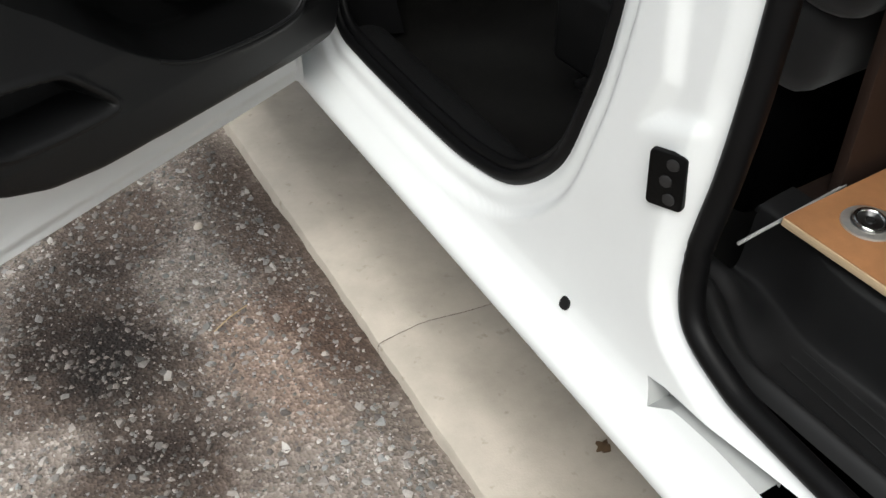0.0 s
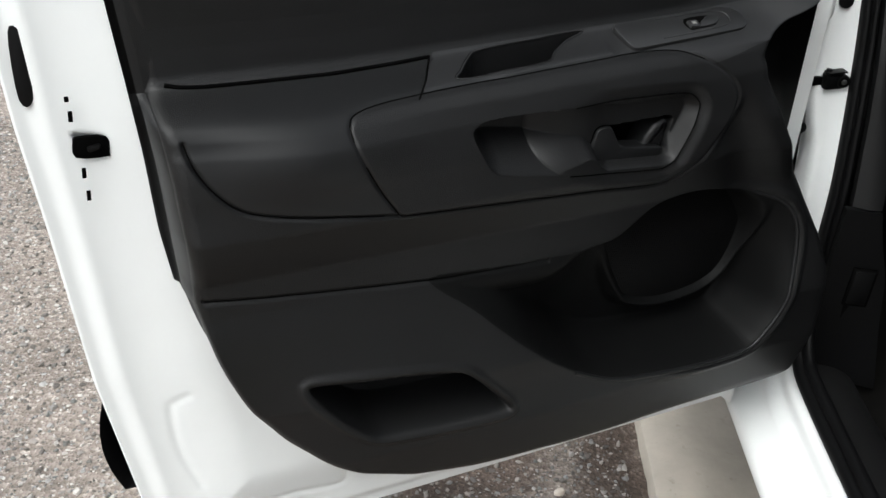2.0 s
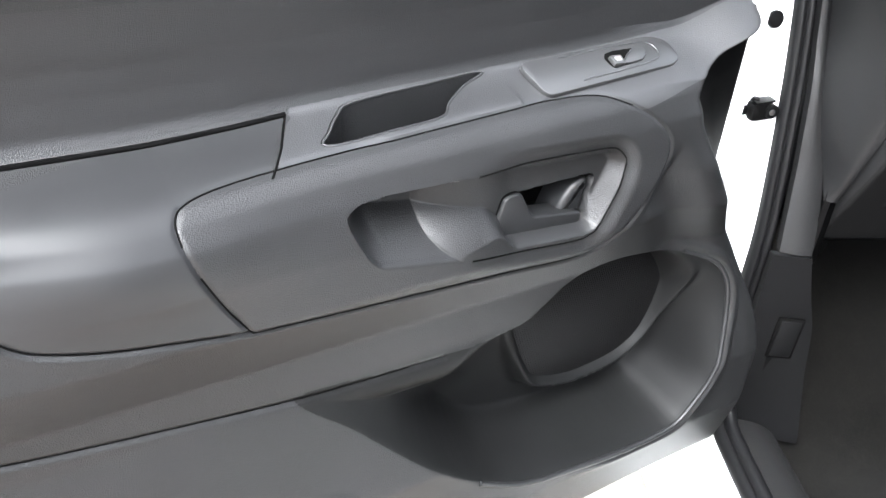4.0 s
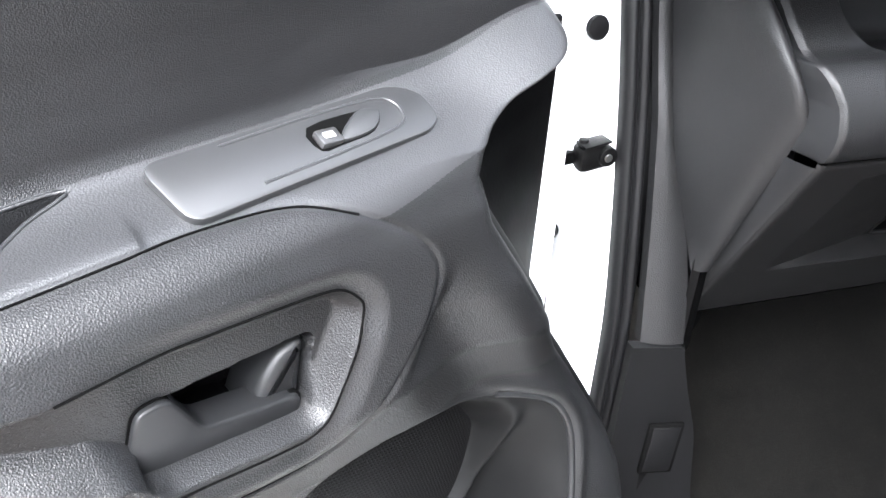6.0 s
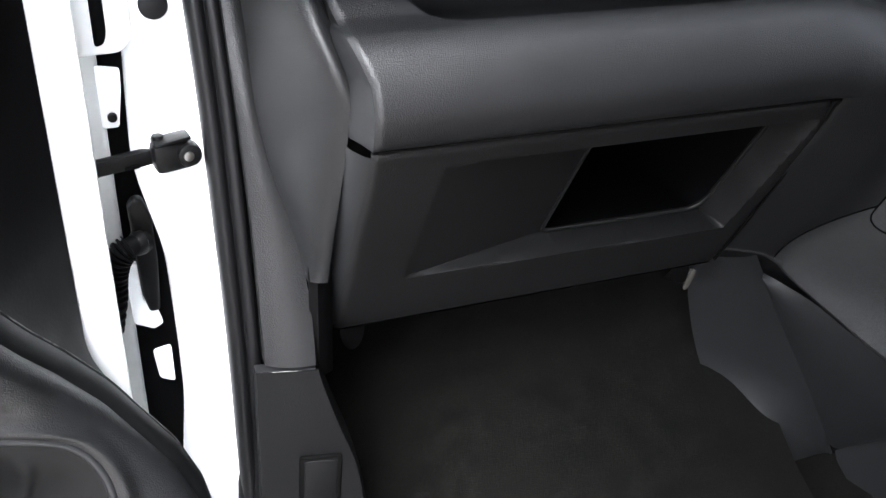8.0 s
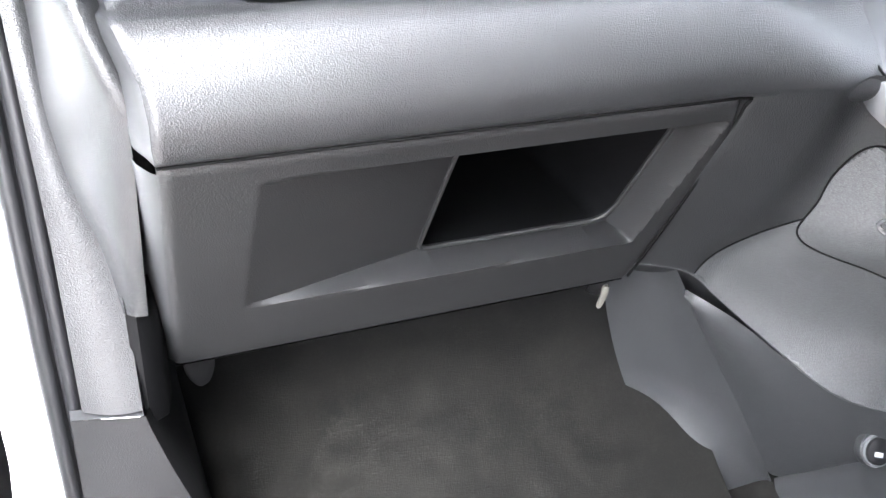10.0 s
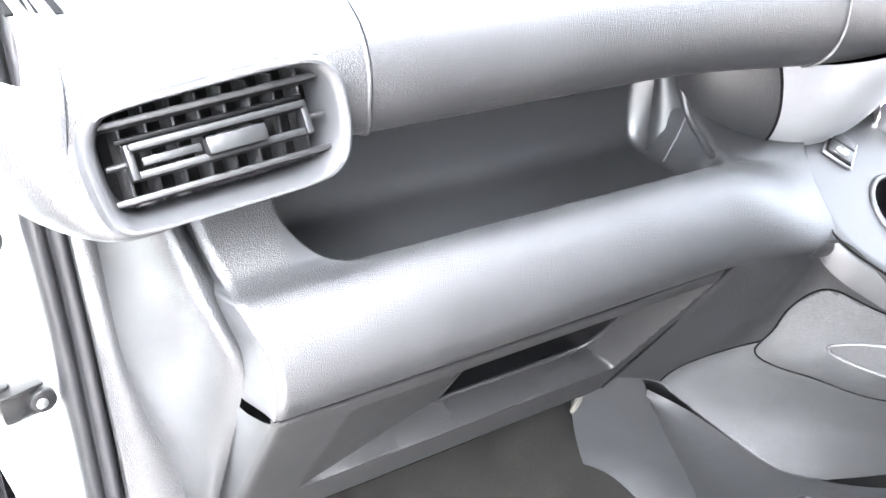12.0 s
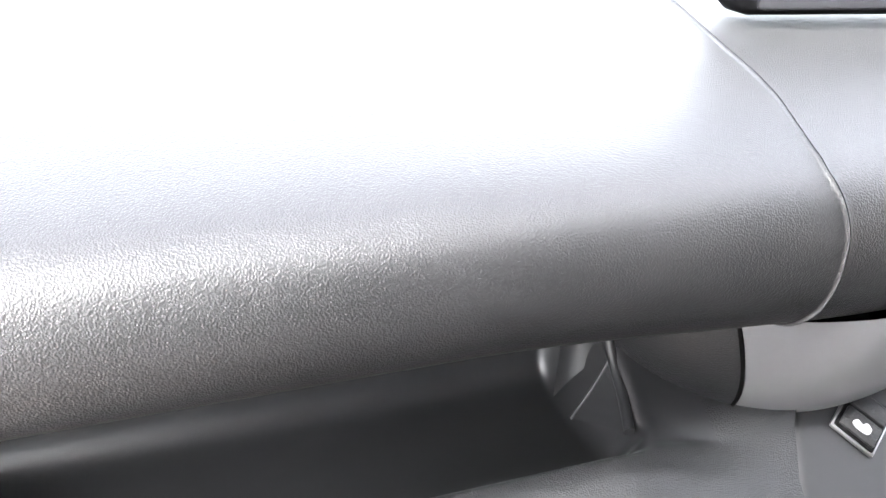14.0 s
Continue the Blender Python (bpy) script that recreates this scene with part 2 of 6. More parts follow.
def gravel_material():
    """Trodden earth with grit: fine stony speckle, broad tone, and damp stains of their own shape."""
    m = bpy.data.materials.new("gritty_earth")
    m.use_nodes = True
    n, l = m.node_tree.nodes, m.node_tree.links
    b = n["Principled BSDF"]
    tc = n.new("ShaderNodeTexCoord")
    v = n.new("ShaderNodeTexVoronoi")
    v.inputs["Scale"].default_value = 125
    l.new(tc.outputs["Object"], v.inputs["Vector"])
    sp = n.new("ShaderNodeSeparateColor")
    l.new(v.outputs["Color"], sp.inputs[0])
    ramp = n.new("ShaderNodeValToRGB")
    e = ramp.color_ramp.elements
    e[0].position, e[0].color = 0.0, (0.130, 0.114, 0.103, 1)
    e[1].position, e[1].color = 1.0, (0.36, 0.335, 0.312, 1)
    k = e.new(0.55)
    k.color = (0.195, 0.172, 0.156, 1)
    k = e.new(0.85)
    k.color = (0.245, 0.222, 0.204, 1)
    l.new(sp.outputs[0], ramp.inputs[0])
    big = n.new("ShaderNodeTexNoise")
    big.inputs["Scale"].default_value, big.inputs["Detail"].default_value = 2.6, 7
    l.new(tc.outputs["Object"], big.inputs["Vector"])
    tone = n.new("ShaderNodeValToRGB")
    tone.color_ramp.elements[0].position, tone.color_ramp.elements[0].color = 0.3, (1.02, 0.97, 0.92, 1)
    tone.color_ramp.elements[1].position, tone.color_ramp.elements[1].color = 0.66, (1.42, 1.37, 1.32, 1)
    l.new(big.outputs[0], tone.inputs[0])
    mul = n.new("ShaderNodeMixRGB")
    mul.blend_type = "MULTIPLY"
    mul.inputs[0].default_value = 1
    l.new(ramp.outputs[0], mul.inputs[1])
    l.new(tone.outputs[0], mul.inputs[2])
    last = mul.outputs[0]
    last = damp(n, l, tc, last, 1.0, 0.8)
    l.new(last, b.inputs["Base Color"])
    b.inputs["Roughness"].default_value = 0.9
    bp = n.new("ShaderNodeBump")
    bp.inputs["Strength"].default_value, bp.inputs["Distance"].default_value = 0.8, 0.004
    l.new(v.outputs["Distance"], bp.inputs["Height"])
    l.new(bp.outputs[0], b.inputs["Normal"])
    return m


STAINS = [(-0.58, 0.0, 0.19, 0.32, 0.26), (-0.52, -0.30, 0.16, 0.28, 0.26), (-0.58, -0.52, 0.24, 0.17, 0.30), (-0.66, -0.12, 0.17, 0.20, 0.36), (-0.42, 0.28, 0.18, 0.22, 0.36), (-0.10, 0.0, 0.14, 0.7, 0.36), (-0.24, -0.34, 0.17, 0.26, 0.80)]
EARTH = gravel_material()


def stone_material():
    m = bpy.data.materials.new("mixed_grey_stones")
    m.use_nodes = True
    n, l = m.node_tree.nodes, m.node_tree.links
    g = n.new("ShaderNodeNewGeometry")
    r = n.new("ShaderNodeValToRGB")
    e = r.color_ramp.elements
    e[0].position, e[0].color = 0.0, (0.11, 0.100, 0.092, 1)
    e[1].position, e[1].color = 1.0, (0.56, 0.54, 0.51, 1)
    for p, c in ((0.22, (0.150, 0.133, 0.120, 1)), (0.40, (0.150, 0.155, 0.152, 1)), (0.58, (0.255, 0.232, 0.214, 1)), (0.72, (0.285, 0.291, 0.288, 1)), (0.84, (0.370, 0.342, 0.316, 1)), (0.95, (0.47, 0.447, 0.42, 1))):
        e.new(p).color = c
    l.new(g.outputs["Random Per Island"], r.inputs[0])
    tc = n.new("ShaderNodeTexCoord")
    l.new(damp(n, l, tc, r.outputs[0], 0.30, 0.15), n["Principled BSDF"].inputs["Base Color"])
    n["Principled BSDF"].inputs["Roughness"].default_value = 0.85
    return m


STONES = stone_material()


# ---- shape helpers ----
def curve(points, steps=6, closed=False):
    """A smooth line through points."""
    p = np.array(points, float)
    n = len(p)
    at = lambda i: p[i % n] if closed else p[min(max(i, 0), n - 1)]
    out = []
    for i in range(n if closed else n - 1):
        a, b, c, d = at(i - 1), at(i), at(i + 1), at(i + 2)
        for k in range(steps):
            t = k / steps
            out.append(0.5 * (2 * b + (c - a) * t + (2 * a - 5 * b + 4 * c - d) * t * t + (3 * b - a - 3 * c + d) * t ** 3))
    if not closed:
        out.append(p[-1])
    return np.array(out)


def rounded(points, r, steps=5):
    """A closed outline with its corners rounded."""
    p = [np.array(q, float) for q in points]
    out = []
    for a, b, c in zip(p[-1:] + p[:-1], p, p[1:] + p[:1]):
        u, v = a - b, c - b
        lu, lv = np.linalg.norm(u), np.linalg.norm(v)
        k = min(r, 0.45 * lu, 0.45 * lv)
        s0, s1 = b + u / lu * k, b + v / lv * k
        for t in np.linspace(0, 1, steps):
            out.append((1 - t) ** 2 * s0 + 2 * t * (1 - t) * b + t * t * s1)
    return np.array(out)


def mesh_of(name, verts, faces, mat, sharp=40):
    me = bpy.data.meshes.new(name)
    me.from_pydata([tuple(v) for v in np.asarray(verts, float)], [], [tuple(int(i) for i in f) for f in faces])
    me.materials.append(mat)
    me.polygons.foreach_set("use_smooth", [True] * len(me.polygons))
    if sharp:
        me.set_sharp_from_angle(angle=radians(sharp))
    me.update()
    return me


def put(name, me, parent=None, label=""):
    ob = new(name, me)
    if parent:
        ob.parent = parent
    return tagged(ob, label)


def part(name, bm, mat, parent, label="", sharp=40):
    """Links a bmesh as one mesh object under a thing or a part."""
    bmesh.ops.recalc_face_normals(bm, faces=bm.faces)
    me = bpy.data.meshes.new(name)
    bm.to_mesh(me)
    bm.free()
    me.materials.append(mat)
    me.polygons.foreach_set("use_smooth", [True] * len(me.polygons))
    me.set_sharp_from_angle(angle=radians(sharp))
    return put(name, me, parent, label)


def thing(name, label, category, m=None, group="", kind=""):
    ob = new(name)
    ob.empty_display_size = 0.05
    if m:
        ob.matrix_world = m
    return tagged(ob, label, category, group, kind)


def grid_faces(nu, nv, wrap=False):
    i, j = np.meshgrid(np.arange(nu - (0 if wrap else 1)), np.arange(nv - 1), indexing="ij")
    a, b = i * nv + j, ((i + 1) % nu) * nv + j
    return np.stack([a, b, b + 1, a + 1], -1).reshape(-1, 4)


def surface(name, grid, mat, parent, label="", flip=False, keep=None, thick=0.0, sharp=50):
    """A mesh from an array of places (nu, nv, 3); keep: which faces stay; thick: depth behind the face."""
    g = np.asarray(grid, float)
    nu, nv = g.shape[:2]
    f = grid_faces(nu, nv)
    if keep is not None:
        f = f[np.asarray(keep).reshape(-1)]
    if flip:
        f = f[:, ::-1]
    v = g.reshape(-1, 3)
    used = np.unique(f)
    new_id = np.zeros(len(v), int)
    new_id[used] = np.arange(len(used))
    me = mesh_of(name, v[used], new_id[f], mat, sharp)
    ob = put(name, me, parent, label)
    if thick:
        s = ob.modifiers.new("depth", "SOLIDIFY")
        s.thickness, s.offset = thick, -1
    return ob


def tube(name, points, radius, mat, parent, label="", sides=10, closed=False, squash=1.0, up=(0, 0, 1)):
    """A round bar along a line; radius may be a list."""
    p = np.array(points, float)
    n = len(p)
    r = np.broadcast_to(np.array(radius, float), (n,))
    d = np.roll(p, -1, 0) - np.roll(p, 1, 0) if closed else np.gradient(p, axis=0)
    d /= np.linalg.norm(d, axis=1, keepdims=True) + 1e-12
    side = np.cross(d, np.array(up, float))
    bad = np.linalg.norm(side, axis=1) < 1e-3
    side[bad] = np.cross(d[bad], (1, 0, 0))
    side /= np.linalg.norm(side, axis=1, keepdims=True)
    top = np.cross(side, d)
    a = np.linspace(0, 2 * np.pi, sides, endpoint=False)
    v = p[:, None] + r[:, None, None] * (np.cos(a)[None, :, None] * side[:, None] + squash * np.sin(a)[None, :, None] * top[:, None])
    f = []
    for i in range(n if closed else n - 1):
        for j in range(sides):
            a0, b0 = i * sides + j, i * sides + (j + 1) % sides
            a1, b1 = ((i + 1) % n) * sides + j, ((i + 1) % n) * sides + (j + 1) % sides
            f.append((a0, b0, b1, a1))
    if not closed:
        f += [tuple(range(sides))[::-1], tuple((n - 1) * sides + j for j in range(sides))]
    return put(name, mesh_of(name, v.reshape(-1, 3), f, mat, 60), parent, label)


def block(size, bevel=0.004, m=None, seg=2):
    bm = bmesh.new()
    bmesh.ops.create_cube(bm, size=1, matrix=Matrix.Diagonal((*size, 1)))
    if bevel:
        bmesh.ops.bevel(bm, geom=list(bm.edges), offset=bevel, segments=seg, affect="EDGES", profile=0.5)
    if m:
        bm.transform(m)
    return bm


def prism(outline, depth, bevel=0.002, m=None, seg=2):
    """A plate from a flat outline (x, y), from z = 0 up to depth, with a rounded upper rim."""
    bm = bmesh.new()
    vs = [bm.verts.new((x, y, 0)) for x, y in outline]
    f = bm.faces.new(vs)
    r = bmesh.ops.extrude_face_region(bm, geom=[f])
    top = [e for e in r["geom"] if isinstance(e, bmesh.types.BMVert)]
    bmesh.ops.translate(bm, verts=top, vec=(0, 0, depth))
    bmesh.ops.recalc_face_normals(bm, faces=bm.faces)
    if bevel:
        ts = set(top)
        rim = [e for e in bm.edges if e.verts[0] in ts and e.verts[1] in ts]
        bmesh.ops.bevel(bm, geom=rim, offset=bevel, segments=seg, affect="EDGES", profile=0.5)
    if m:
        bm.transform(m)
    return bm


def disc(radius, depth, sides=28, bevel=0.001, m=None, top=None):
    bm = bmesh.new()
    bmesh.ops.create_cone(bm, cap_ends=True, segments=sides, radius1=radius, radius2=top if top is not None else radius, depth=depth)
    if bevel:
        rim = [e for e in bm.edges if abs(e.verts[0].co.z - e.verts[1].co.z) < 1e-6]
        bmesh.ops.bevel(bm, geom=rim, offset=bevel, segments=2, affect="EDGES", profile=0.5)
    if m:
        bm.transform(m)
    return bm


def axes(origin, ex, ey):
    """A pose from its place and the directions of its x and y axes."""
    ex = Vector(ex).normalized()
    ez = ex.cross(Vector(ey)).normalized()
    ey = ez.cross(ex)
    return Matrix.Translation(origin) @ Matrix((ex, ey, ez)).transposed().to_4x4()


def inside(poly, x, y):
    """Signed distance to a polygon, negative within."""
    p = np.asarray(poly, float)
    d2, sign = np.full(np.shape(x), 1e9), np.ones(np.shape(x))
    for (ax, ay), (bx, by) in zip(p, np.roll(p, -1, 0)):
        ex, ey, wx, wy = bx - ax, by - ay, x - ax, y - ay
        t = np.clip((wx * ex + wy * ey) / (ex * ex + ey * ey + 1e-12), 0, 1)
        d2 = np.minimum(d2, (wx - ex * t) ** 2 + (wy - ey * t) ** 2)
        c = ((ay > y) != (by > y)) & (x < ex * (y - ay) / (ey + 1e-12) + ax)
        sign = np.where(c, -sign, sign)
    return sign * np.sqrt(d2)


def along(line, x, y):
    """Distance to an open line."""
    p = np.asarray(line, float)
    d2 = np.full(np.shape(x), 1e9)
    for (ax, ay), (bx, by) in zip(p[:-1], p[1:]):
        ex, ey, wx, wy = bx - ax, by - ay, x - ax, y - ay
        t = np.clip((wx * ex + wy * ey) / (ex * ex + ey * ey + 1e-12), 0, 1)
        d2 = np.minimum(d2, (wx - ex * t) ** 2 + (wy - ey * t) ** 2)
    return np.sqrt(d2)


def step(x, a, b):
    t = np.clip((x - a) / (b - a), 0, 1)
    return t * t * (3 - 2 * t)


def smooth_table(rows, x, width=0.015):
    """A table of (x, value), rounded at its corners."""
    r = np.array(rows, float)
    fine = np.linspace(r[0, 0] - 0.2, r[-1, 0] + 0.2, 2000)
    v = np.interp(fine, r[:, 0], r[:, 1])
    k = max(1, int(width / (fine[1] - fine[0])))
    w = np.hanning(2 * k + 3)
    v = np.convolve(np.pad(v, k + 1, mode="edge"), w / w.sum(), "valid")
    return np.interp(x, fine, v)


# ---- ground ----
def spaced(lo, hi, fine, far):
    """Even steps from lo to hi, then ever wider ones out to far."""
    mid = np.arange(lo, hi + fine / 2, fine)
    grow = fine * np.cumsum(1.35 ** np.arange(1, 40))
    grow = grow[grow < far]
    return np.concatenate([lo - grow[::-1], mid, hi + grow])


def ground_height(X, Y):
    """Uneven trodden earth, sinking towards the concrete strip."""
    rng = np.random.RandomState(4)
    Z = np.zeros_like(X)
    for f, a in ((1.1, 0.008), (2.7, 0.005), (7.1, 0.0035), (17.0, 0.0025), (40.0, 0.0018)):
        for k in range(5):
            th, ph = rng.uniform(0, 6.28, 2)
            Z += a * 0.4 * np.sin(f * 6.28 * 0.5 * (X * np.cos(th) + Y * np.sin(th)) + ph)
    Z *= np.clip(3.5 - np.hypot(X + 1, Y) * 0.5, 0, 1)
    return Z - 0.012 - 0.03 * step(X, -0.15 + 0.05 * (Y.clip(-3, 3) - 0.5), 0.0)


def build_ground():
    x, y = spaced(-2.8, 0.0, 0.016, 900), spaced(-1.3, 2.4, 0.016, 900)
    X, Y = np.meshgrid(x, y, indexing="ij")
    ob = surface("ground", np.stack([X, Y, ground_height(X, Y)], -1), EARTH, None, "grey-brown trodden earth with grit and damp stains", sharp=0)
    tagged(ob, category="ground", kind="structure")


def build_gravel():
    """Loose stones on the earth."""
    rng = np.random.RandomState(11)
    t = (1 + 5 ** 0.5) / 2
    ico = np.array([(-1, t, 0), (1, t, 0), (-1, -t, 0), (1, -t, 0), (0, -1, t), (0, 1, t), (0, -1, -t), (0, 1, -t), (t, 0, -1), (t, 0, 1), (-t, 0, -1), (-t, 0, 1)], float)
    ico /= np.linalg.norm(ico[0])
    fc = np.array([(0, 11, 5), (0, 5, 1), (0, 1, 7), (0, 7, 10), (0, 10, 11), (1, 5, 9), (5, 11, 4), (11, 10, 2), (10, 7, 6), (7, 1, 8), (3, 9, 4), (3, 4, 2), (3, 2, 6), (3, 6, 8), (3, 8, 9), (4, 9, 5), (2, 4, 11), (6, 2, 10), (8, 6, 7), (9, 8, 1)])
    n = 66000
    px = rng.uniform(-2.5, -0.07, n)
    py = rng.uniform(-1.25, 2.2, n)
    keep = px < -0.045 + 0.055 * (py - 0.2) - 0.01
    clump = np.sin(px * 9 + 1.7) * np.sin(py * 7.3) + 0.7 * np.sin(px * 23 + py * 17)
    keep &= rng.uniform(-1.6, 2.0, n) < 0.5 * clump + 1.3
    px, py = px[keep], py[keep]
    n = len(px)
    r = np.clip(np.exp(rng.normal(math.log(0.0034), 0.50, n)), 0.0014, 0.0112)
    yaw = rng.uniform(0, 6.28, n)
    sc = rng.uniform(0.65, 1.3, (n, 3)) * r[:, None]
    sc[:, 2] *= 0.65
    v = ico[None] * sc[:, None] * rng.uniform(0.45, 1.3, (n, 12, 1))
    c, s = np.cos(yaw)[:, None], np.sin(yaw)[:, None]
    vx, vy = v[..., 0] * c - v[..., 1] * s, v[..., 0] * s + v[..., 1] * c
    v = np.stack([vx + px[:, None], vy + py[:, None], v[..., 2] + ground_height(px, py)[:, None] + 0.2 * r[:, None]], -1)
    f = (fc[None] + 12 * np.arange(n)[:, None, None]).reshape(-1, 3)
    me = bpy.data.meshes.new("gravel")
    me.vertices.add(n * 12)
    me.vertices.foreach_set("co", v.reshape(-1))
    me.loops.add(len(f) * 3)
    me.loops.foreach_set("vertex_index", f.reshape(-1))
    me.polygons.add(len(f))
    me.polygons.foreach_set("loop_start", np.arange(len(f)) * 3)
    me.update(calc_edges=True)
    me.shade_flat()
    me.materials.append(STONES)
    tagged(new("gravel", me), "loose grey and brown gravel scattered on bare earth", "gravel", kind="stuff")


def build_gutter():
    """A strip of cast concrete slabs under the van's side, with open joints."""
    strip = new("pavement")
    tagged(strip, "weathered concrete edging slabs set flush in gravel", "pavement", kind="structure")
    strip.matrix_world = pose(-0.0395, 0.0, 0, 0, 0, -3.3)
    joints = [-2.7, -0.425, 1.55, 3.6]
    for a, b in zip(joints[:-1], joints[1:]):
        prof = [(0.0, -0.10), (0.0, -0.012), (0.004, -0.003), (0.012, 0.0), (0.05, 0.003), (0.10, 0.006), (0.125, 0.005), (0.16, -0.001), (0.22, -0.010), (0.30, -0.014), (0.42, -0.015), (0.425, -0.10)]
        ys = np.linspace(a + 0.001, b - 0.001, 60)
        g = np.array([[(px + (0.0008 * math.sin(yy * 31 + px * 9) + 0.0007 * math.sin(yy * 83) if px < 0.02 else 0), yy + 0.005 * math.sin(px * 11), pz - (0.004 if k in (0, 59) else 0)) for px, pz in prof] for k, yy in enumerate(ys)])
        ob = surface("concrete_slab", g, CONCRETE, strip, flip=True, sharp=45)


def build_litter():
    straw = tube("straw", curve([(-0.345, -0.21, 0.003), (-0.30, -0.19, 0.007), (-0.255, -0.172, 0.004)]), 0.0012, STRAW, None, sides=6)
    tagged(straw, "dry straw stalk lying on the gravel", "straw")
    leaf = part("dead_leaf", prism([(0.016 * math.cos(a) * (1 + 0.35 * math.sin(5 * a)), 0.013 * math.sin(a) * (1 + 0.3 * math.cos(4 * a))) for a in np.linspace(0, 6.28, 22)[:-1]], 0.002, 0.0005), LEAF_BROWN, None)
    leaf.matrix_world = pose(0.165, -0.893, -0.001, 4, 3, 20)
    tagged(leaf, "small brown dead leaf on the concrete", "leaf")
    stone = part("pale_stone", disc(0.013, 0.012, 9, 0.003, top=0.008), material("pale_chalky_stone", (0.62, 0.55, 0.48), 0.8, grain=250, bump=0.4, vary=0.15, blotch=50), None)
    stone.matrix_world = pose(-0.242, 0.164, -0.002, 5, 8, 30) @ Matrix.Diagonal((1.25, 0.8, 1, 1))
    tagged(stone, "pale rounded stone lying on the gravel", "stone")


build_ground()
build_gravel()
build_gutter()
build_litter()

# ---- van body: sill, pillars, openings, shell ----
LEAN = 0.05  # the van stands turned by this slope to the world's y axis
body = thing("van_body", "white panel van body with open front and side doors", "van")
FRONT_HOLE = curve([(0.035, 0.80), (0.015, 0.66), (0.0, 0.59), (-0.05, 0.528), (-0.14, 0.511), (-0.45, 0.508), (-0.60, 0.518), (-0.72, 0.554), (-0.82, 0.645), (-0.865, 0.755), (-0.90, 0.9), (-0.935, 1.2), (-0.96, 1.66), (-0.85, 1.74), (-0.2, 1.72), (0.3, 1.36), (0.12, 1.2)], 6, True)
REAR_HOLE = curve([(-1.125, 1.62), (-1.120, 1.2), (-1.117, 0.95), (-1.108, 0.81), (-1.094, 0.685), (-1.115, 0.588), (-1.197, 0.542), (-1.30, 0.529), (-1.7, 0.52), (-2.0, 0.52), (-2.12, 0.58), (-2.15, 0.8), (-2.15, 1.55), (-2.0, 1.68), (-1.25, 1.69)], 6, True)
SLOT_TOP = [(-2.4, 0.545), (-1.348, 0.512), (-1.286, 0.508), (-1.219, 0.503), (-1.162, 0.499), (-1.134, 0.497), (-1.103, 0.490)]
SLOT_LOW = [(-2.4, 0.480), (-1.316, 0.484), (-1.238, 0.485), (-1.175, 0.480), (-1.157, 0.477), (-1.131, 0.460), (-1.123, 0.455)]


def body_depth(Y, Z):
    """How far in the body's side lies, before the van's turn."""
    sill = smooth_table([(0.30, 0.12), (0.36, 0.045), (0.385, 0.012), (0.40, 0.0), (0.42, 0.004), (0.435, 0.022), (0.452, 0.045), (0.48, 0.056), (0.52, 0.061), (0.6, 0.066), (0.8, 0.075), (1.2, 0.09), (1.75, 0.15)], Z, 0.012)
    d1, d2 = inside(FRONT_HOLE, Y, Z), inside(REAR_HOLE, Y, Z)
    d = sill + 0.016 * (1 - step(d1, 0.040, 0.052)) + 0.012 * (1 - step(d1, 0.0, 0.022)) + 0.022 * (1 - step(d2, 0.0, 0.035))
    chan = [(-1.005, 1.85), (-1.012, 0.98), (-1.022, 0.89), (-0.992, 0.815), (-1.095, 0.858), (-1.107, 0.90), (-1.115, 1.85)]
    d += 0.011 * (1 - step(inside(chan, Y, Z), -0.022, 0.006))
    return d, d1, d2


